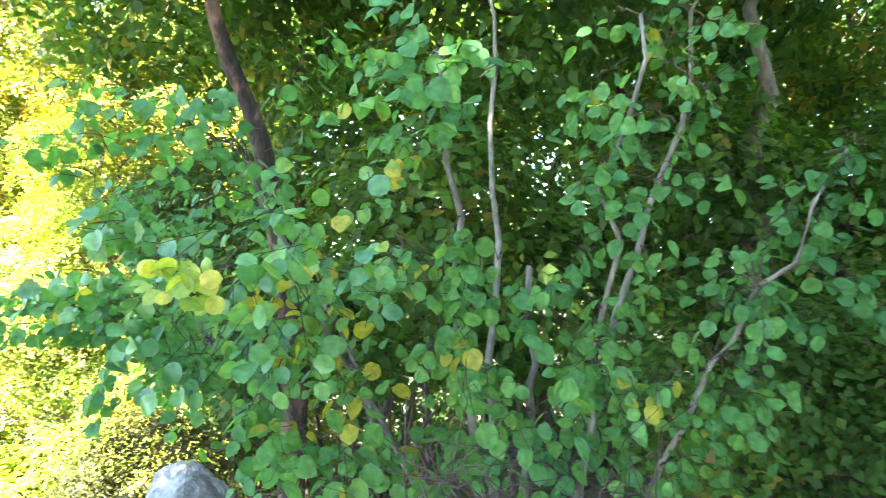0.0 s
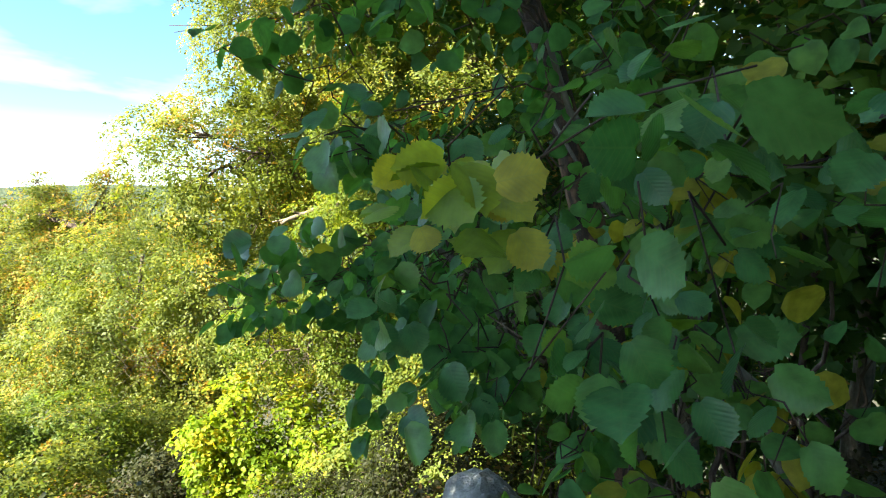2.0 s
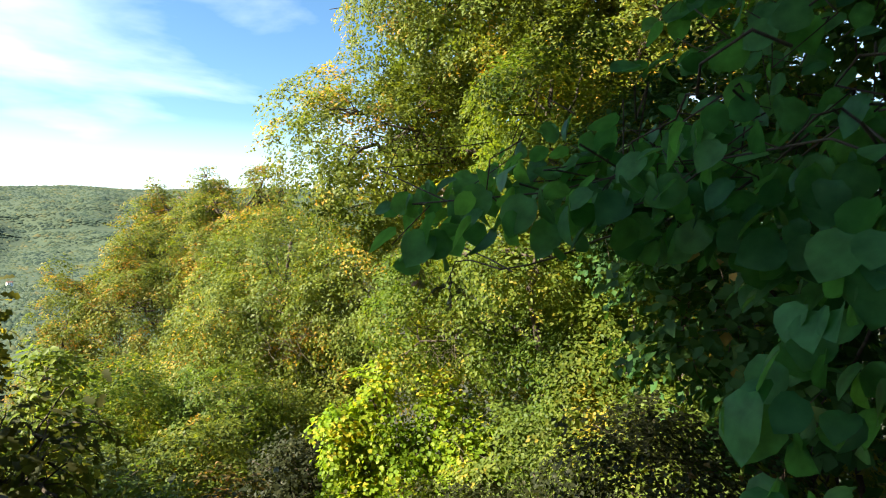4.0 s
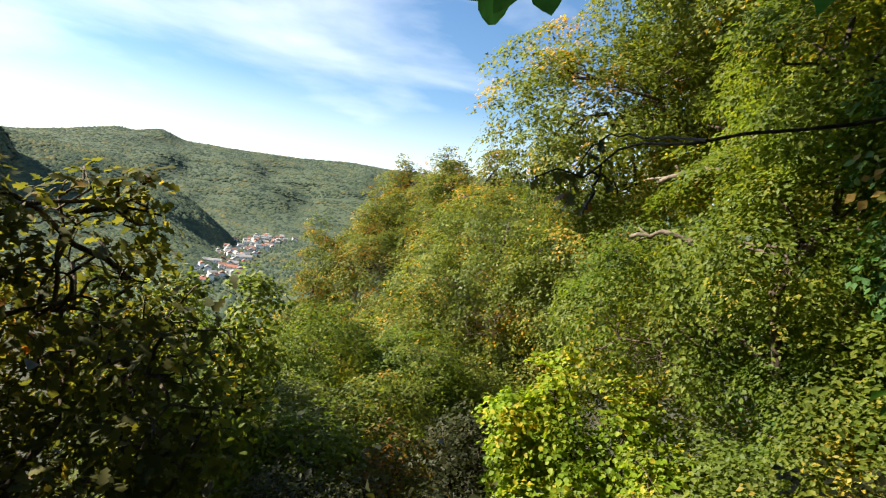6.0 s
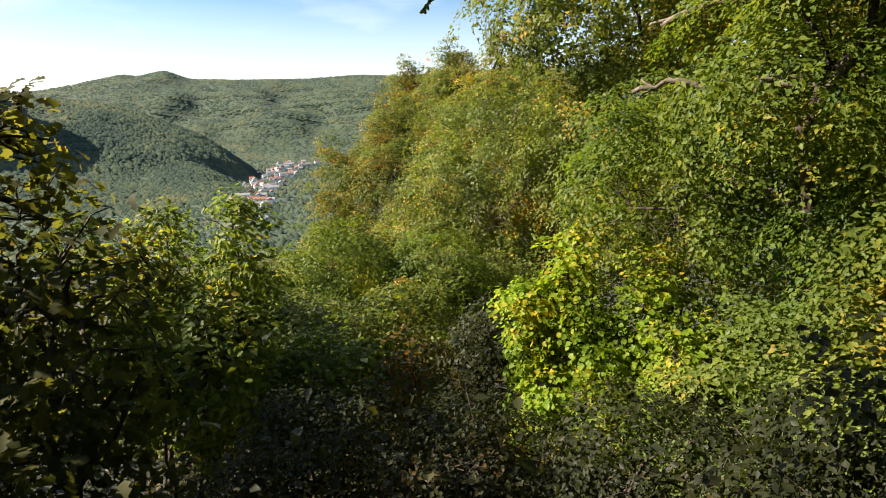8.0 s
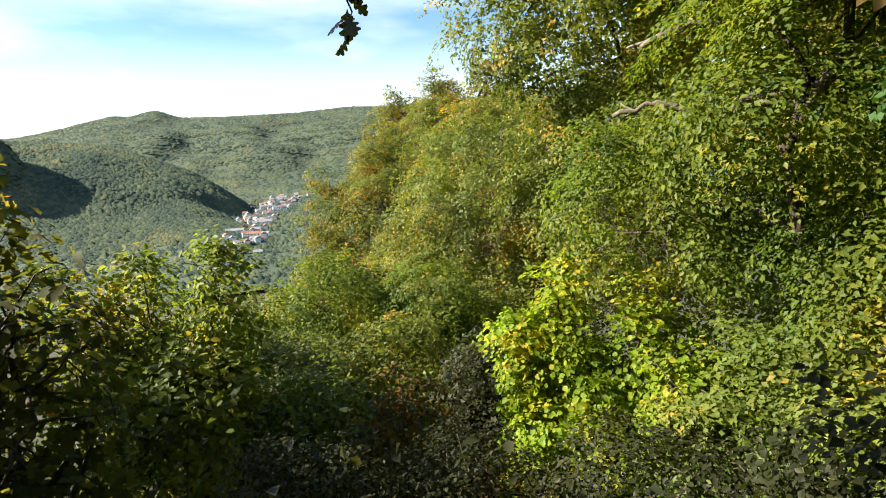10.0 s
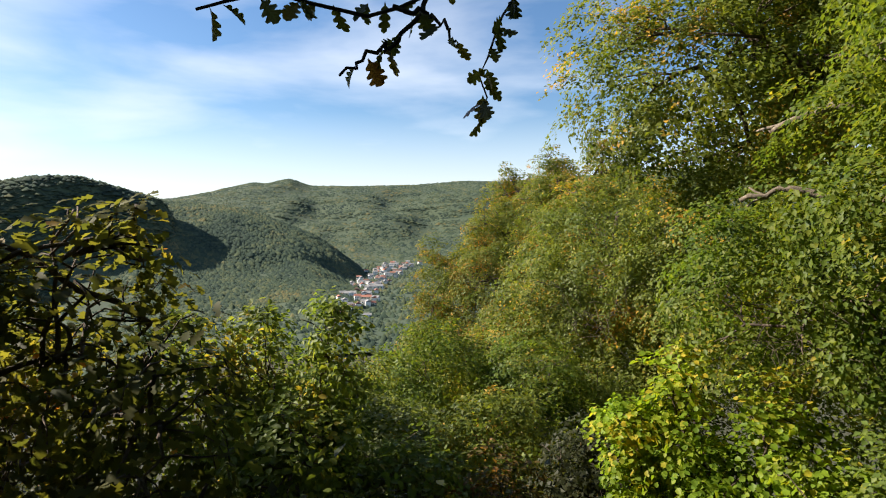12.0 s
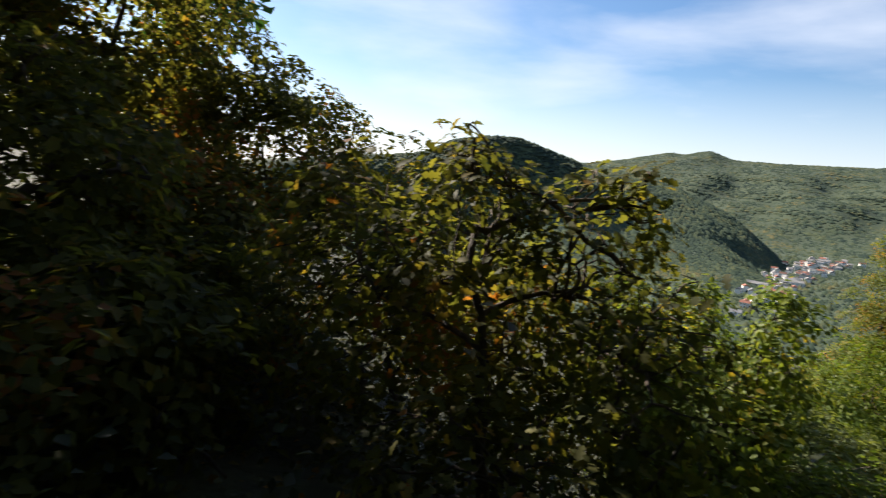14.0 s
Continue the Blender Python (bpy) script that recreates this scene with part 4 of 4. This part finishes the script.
    order = np.argsort([np.linalg.norm(s[0] - np.array([-0.6, 0.9, 1.4])) for s in spots])
    near, rest = order[:300], order[300:]
    meshes, meshes_yellow = [], []
    for v, f in HAZEL_SHAPES:
        me = raw_mesh("leaf", v, f)
        me.polygons.foreach_set("use_smooth", np.ones(len(me.polygons), bool))
        me.materials.append(HAZEL_LEAF)
        meshes.append(me)
        me = me.copy()
        me.materials[0] = HAZEL_YELLOW
        meshes_yellow.append(me)
    for i in near:
        p, d, nn, ln = spots[i]
        tint = np.linalg.norm(p - np.array([-0.75, 1.45, 1.44])) < 0.17
        ob = new("leaf", (meshes_yellow if tint else meshes)[i % len(meshes)])
        ob.parent = root
        m = Matrix((np.r_[d * ln, 0], np.r_[np.cross(nn, d) * ln * 0.95, 0], np.r_[nn * ln, 0], (0, 0, 0, 1))).transposed()
        m[3][3] = 1
        m.translation = Vector(p) - root.location
        ob.matrix_basis = m
    for k, shape in enumerate(HAZEL_LOW):
        s = [spots[i] for i in rest if i % 3 == k]
        me = leaves("foliage", np.array([a[0] for a in s]), np.array([a[1] for a in s]), np.array([a[2] for a in s]), np.array([a[3] for a in s]), np.array([a[3] * 0.95 for a in s]), shape)
        part_mesh("foliage", me, HAZEL_MASS, root, kind="stuff", smooth=True)


hazel()


# ---- oak branch hanging into the view ----
def oak_branch():
    rng = np.random.RandomState(9)
    root = thing("oak_branch", "thin hanging twigs with small dark lobed leaves against the sky", "branch", (-1.5, 3.3, 2.6))
    main = np.array([(-1.06, 3.38, 1.40), (-2.21, 3.29, 1.07), (-2.26, 3.10, 1.00), (-2.33, 2.93, 0.96), (-2.67, 3.05, 0.99), (-2.62, 2.96, 0.93), (-2.58, 2.87, 0.90), (-2.55, 2.79, 0.89), (-2.53, 2.74, 0.87)])
    twigs = [main, np.array([(-2.62, 2.96, 0.93), (-2.57, 2.91, 0.86), (-2.53, 2.86, 0.82)]),
             np.array([(-2.33, 2.93, 0.96), (-2.77, 3.17, 1.04), (-2.85, 3.16, 1.05), (-2.88, 3.14, 1.02), (-2.91, 3.13, 0.98), (-2.93, 3.12, 0.91), (-2.94, 3.12, 0.85)]), np.array([(-2.60, 2.92, 0.91), (-2.59, 2.96, 0.90), (-2.57, 2.98, 0.87)])]

    def fine(line, n):
        s = np.linspace(0, len(line) - 1, n)
        return np.stack([np.interp(s, np.arange(len(line)), line[:, c]) for c in range(3)], -1)
    for i, line in enumerate(twigs):
        q = fine(line, 16)
        q[1:-1] += rng.normal(size=(14, 3)) * 0.004
        part_mesh("twig", Tubes().add(q, np.linspace(0.0042 if i == 0 else 0.003, 0.0013, 16), 6).mesh("twig"), TWIG, root, smooth=True)
    meshes = []
    for v, f in OAK_SHAPES:
        me = raw_mesh("leaf", v, f)
        me.materials.append(OAK_LEAF)
        meshes.append(me)
    for i, line in enumerate(twigs):
        q = fine(line, 40)
        lo, n = (20, 14) if i == 0 else (5, 9) if i == 1 else (16, 14) if i == 2 else (12, 4)
        for g in range(n):
            p = q[rng.randint(lo, 40)]
            d = unit(np.array([rng.normal() * 0.5, rng.normal() * 0.6, -0.75 + rng.normal() * 0.3]))
            nn = rng.normal(size=3) + np.array([0.8, 0, 0.2])
            nn = unit(nn - d * (nn @ d))
            ln = rng.uniform(0.033, 0.049) if i == 2 else rng.uniform(0.021, 0.033)
            ob = new("leaf", meshes[g % 3])
            ob.parent = root
            m = Matrix((np.r_[d * ln, 0], np.r_[np.cross(nn, d) * ln, 0], np.r_[nn * ln, 0], (0, 0, 0, 1))).transposed()
            m[3][3] = 1
            m.translation = Vector(p) - root.location
            ob.matrix_basis = m


oak_branch()


# ---- rock ----
def rock(at, size, seed):
    bm = bmesh.new()
    bmesh.ops.create_icosphere(bm, subdivisions=4, radius=1)
    for v in bm.verts:
        c = v.co.normalized()
        k = 1 + 0.3 * noise.noise(c * 1.3 + Vector((seed, 0, 0))) + 0.13 * noise.noise(c * 4 + Vector((0, seed, 0))) + 0.05 * noise.noise(c * 11)
        v.co = Vector((c.x * size[0], c.y * size[1], c.z * size[2])) * k
    me = bpy.data.meshes.new("rock")
    bm.to_mesh(me)
    bm.free()
    me.materials.append(STONE)
    ob = new("rock", me)
    ob.location = at
    return tagged(ob, "weathered grey limestone rock half buried in the forest floor", "rock")


rock((-1.65, 3.44, -0.33), (0.32, 0.26, 0.5), 2.0)


# ---- the town in the valley ----
WALL = [rough_mat("render_" + c, [(0.3, tuple(0.85 * v for v in rgb)), (0.7, rgb)], 0.6, 0.2, 0.02) for c, rgb in (("white", (0.8, 0.78, 0.74)), ("cream", (0.72, 0.64, 0.5)), ("grey", (0.55, 0.54, 0.52)))]
ROOF = [rough_mat("roof_" + c, [(0.3, tuple(0.7 * v for v in rgb)), (0.7, rgb)], 1.2, 0.3, 0.05) for c, rgb in (("red", (0.36, 0.15, 0.1)), ("brown", (0.2, 0.1, 0.07)), ("grey", (0.3, 0.29, 0.28)))]
PANE = rough_mat("window_glass", [(0.3, (0.03, 0.035, 0.04)), (0.7, (0.06, 0.065, 0.07))], 3, 0.0, 0.01, rough=0.15)


def box_mesh(name, x0, y0, z0, x1, y1, z1):
    bm = bmesh.new()
    bmesh.ops.create_cube(bm, size=1)
    for v in bm.verts:
        v.co = ((x0 + x1) / 2 + v.co.x * (x1 - x0), (y0 + y1) / 2 + v.co.y * (y1 - y0), (z0 + z1) / 2 + v.co.z * (z1 - z0))
    me = bpy.data.meshes.new(name)
    bm.to_mesh(me)
    bm.free()
    return me


def house(at, turn, w, d, h, wall, roof, label):
    root = thing("house", label, "house", at, "houses of the town")
    root.rotation_euler = (0, 0, turn)

    def own(name, me, material, parent):
        me.materials.append(material)
        ob = new(name, me)
        ob.parent = parent
        return ob
    own("wall", box_mesh("wall", -w / 2, -d / 2, -4, w / 2, d / 2, h), wall, root)
    e, top = 0.4, h + d * 0.3
    v = [(-w / 2 - e, -d / 2 - e, h - 0.2), (w / 2 + e, -d / 2 - e, h - 0.2), (w / 2 + e, d / 2 + e, h - 0.2), (-w / 2 - e, d / 2 + e, h - 0.2), (-w / 2 - e, 0, top), (w / 2 + e, 0, top)]
    me = bpy.data.meshes.new("roof")
    me.from_pydata(v, [], [(0, 1, 5, 4), (2, 3, 4, 5), (0, 4, 3), (1, 2, 5), (3, 2, 1, 0)])
    own("roof", me, roof, root)
    for f in range(max(1, int(h // 3))):
        for i in range(3):
            x = -w / 2 + w * (i + 0.5) / 3
            own("window", box_mesh("window", x - 0.6, -d / 2 - 0.05, 1 + f * 3, x + 0.6, -d / 2 + 0.05, 2.5 + f * 3), PANE, root)


def town():
    rng = np.random.RandomState(8)
    names = ["white", "cream", "grey"]
    roofs = ["red", "brown", "grey"]
    n = 0
    for i in range(120):
        f = i / 120
        yaw = 86.2 - 5.6 * f + rng.uniform(-1.9, 1.9)
        r = 690 + 790 * f + rng.normal() * 40
        a = radians(yaw)
        z = -116 + max(0, r - 500) * 0.004 + 1.5
        wi, ri = rng.choice(3, p=[0.8, 0.15, 0.05]), rng.choice(3, p=[0.18, 0.17, 0.65])
        big = rng.rand() < 0.15
        house((-math.sin(a) * r - 2, math.cos(a) * r + 2.9, z), radians(yaw) + rng.choice([0, 1.57]) + rng.normal() * 0.2, rng.uniform(8, 11) * (1.8 if big else 1), rng.uniform(6.5, 8.5), rng.choice([3.2, 6.2, 6.4, 7.2]),
              WALL[wi], ROOF[ri], "distant %s house with a %s pitched roof" % (names[wi], roofs[ri]))


town()
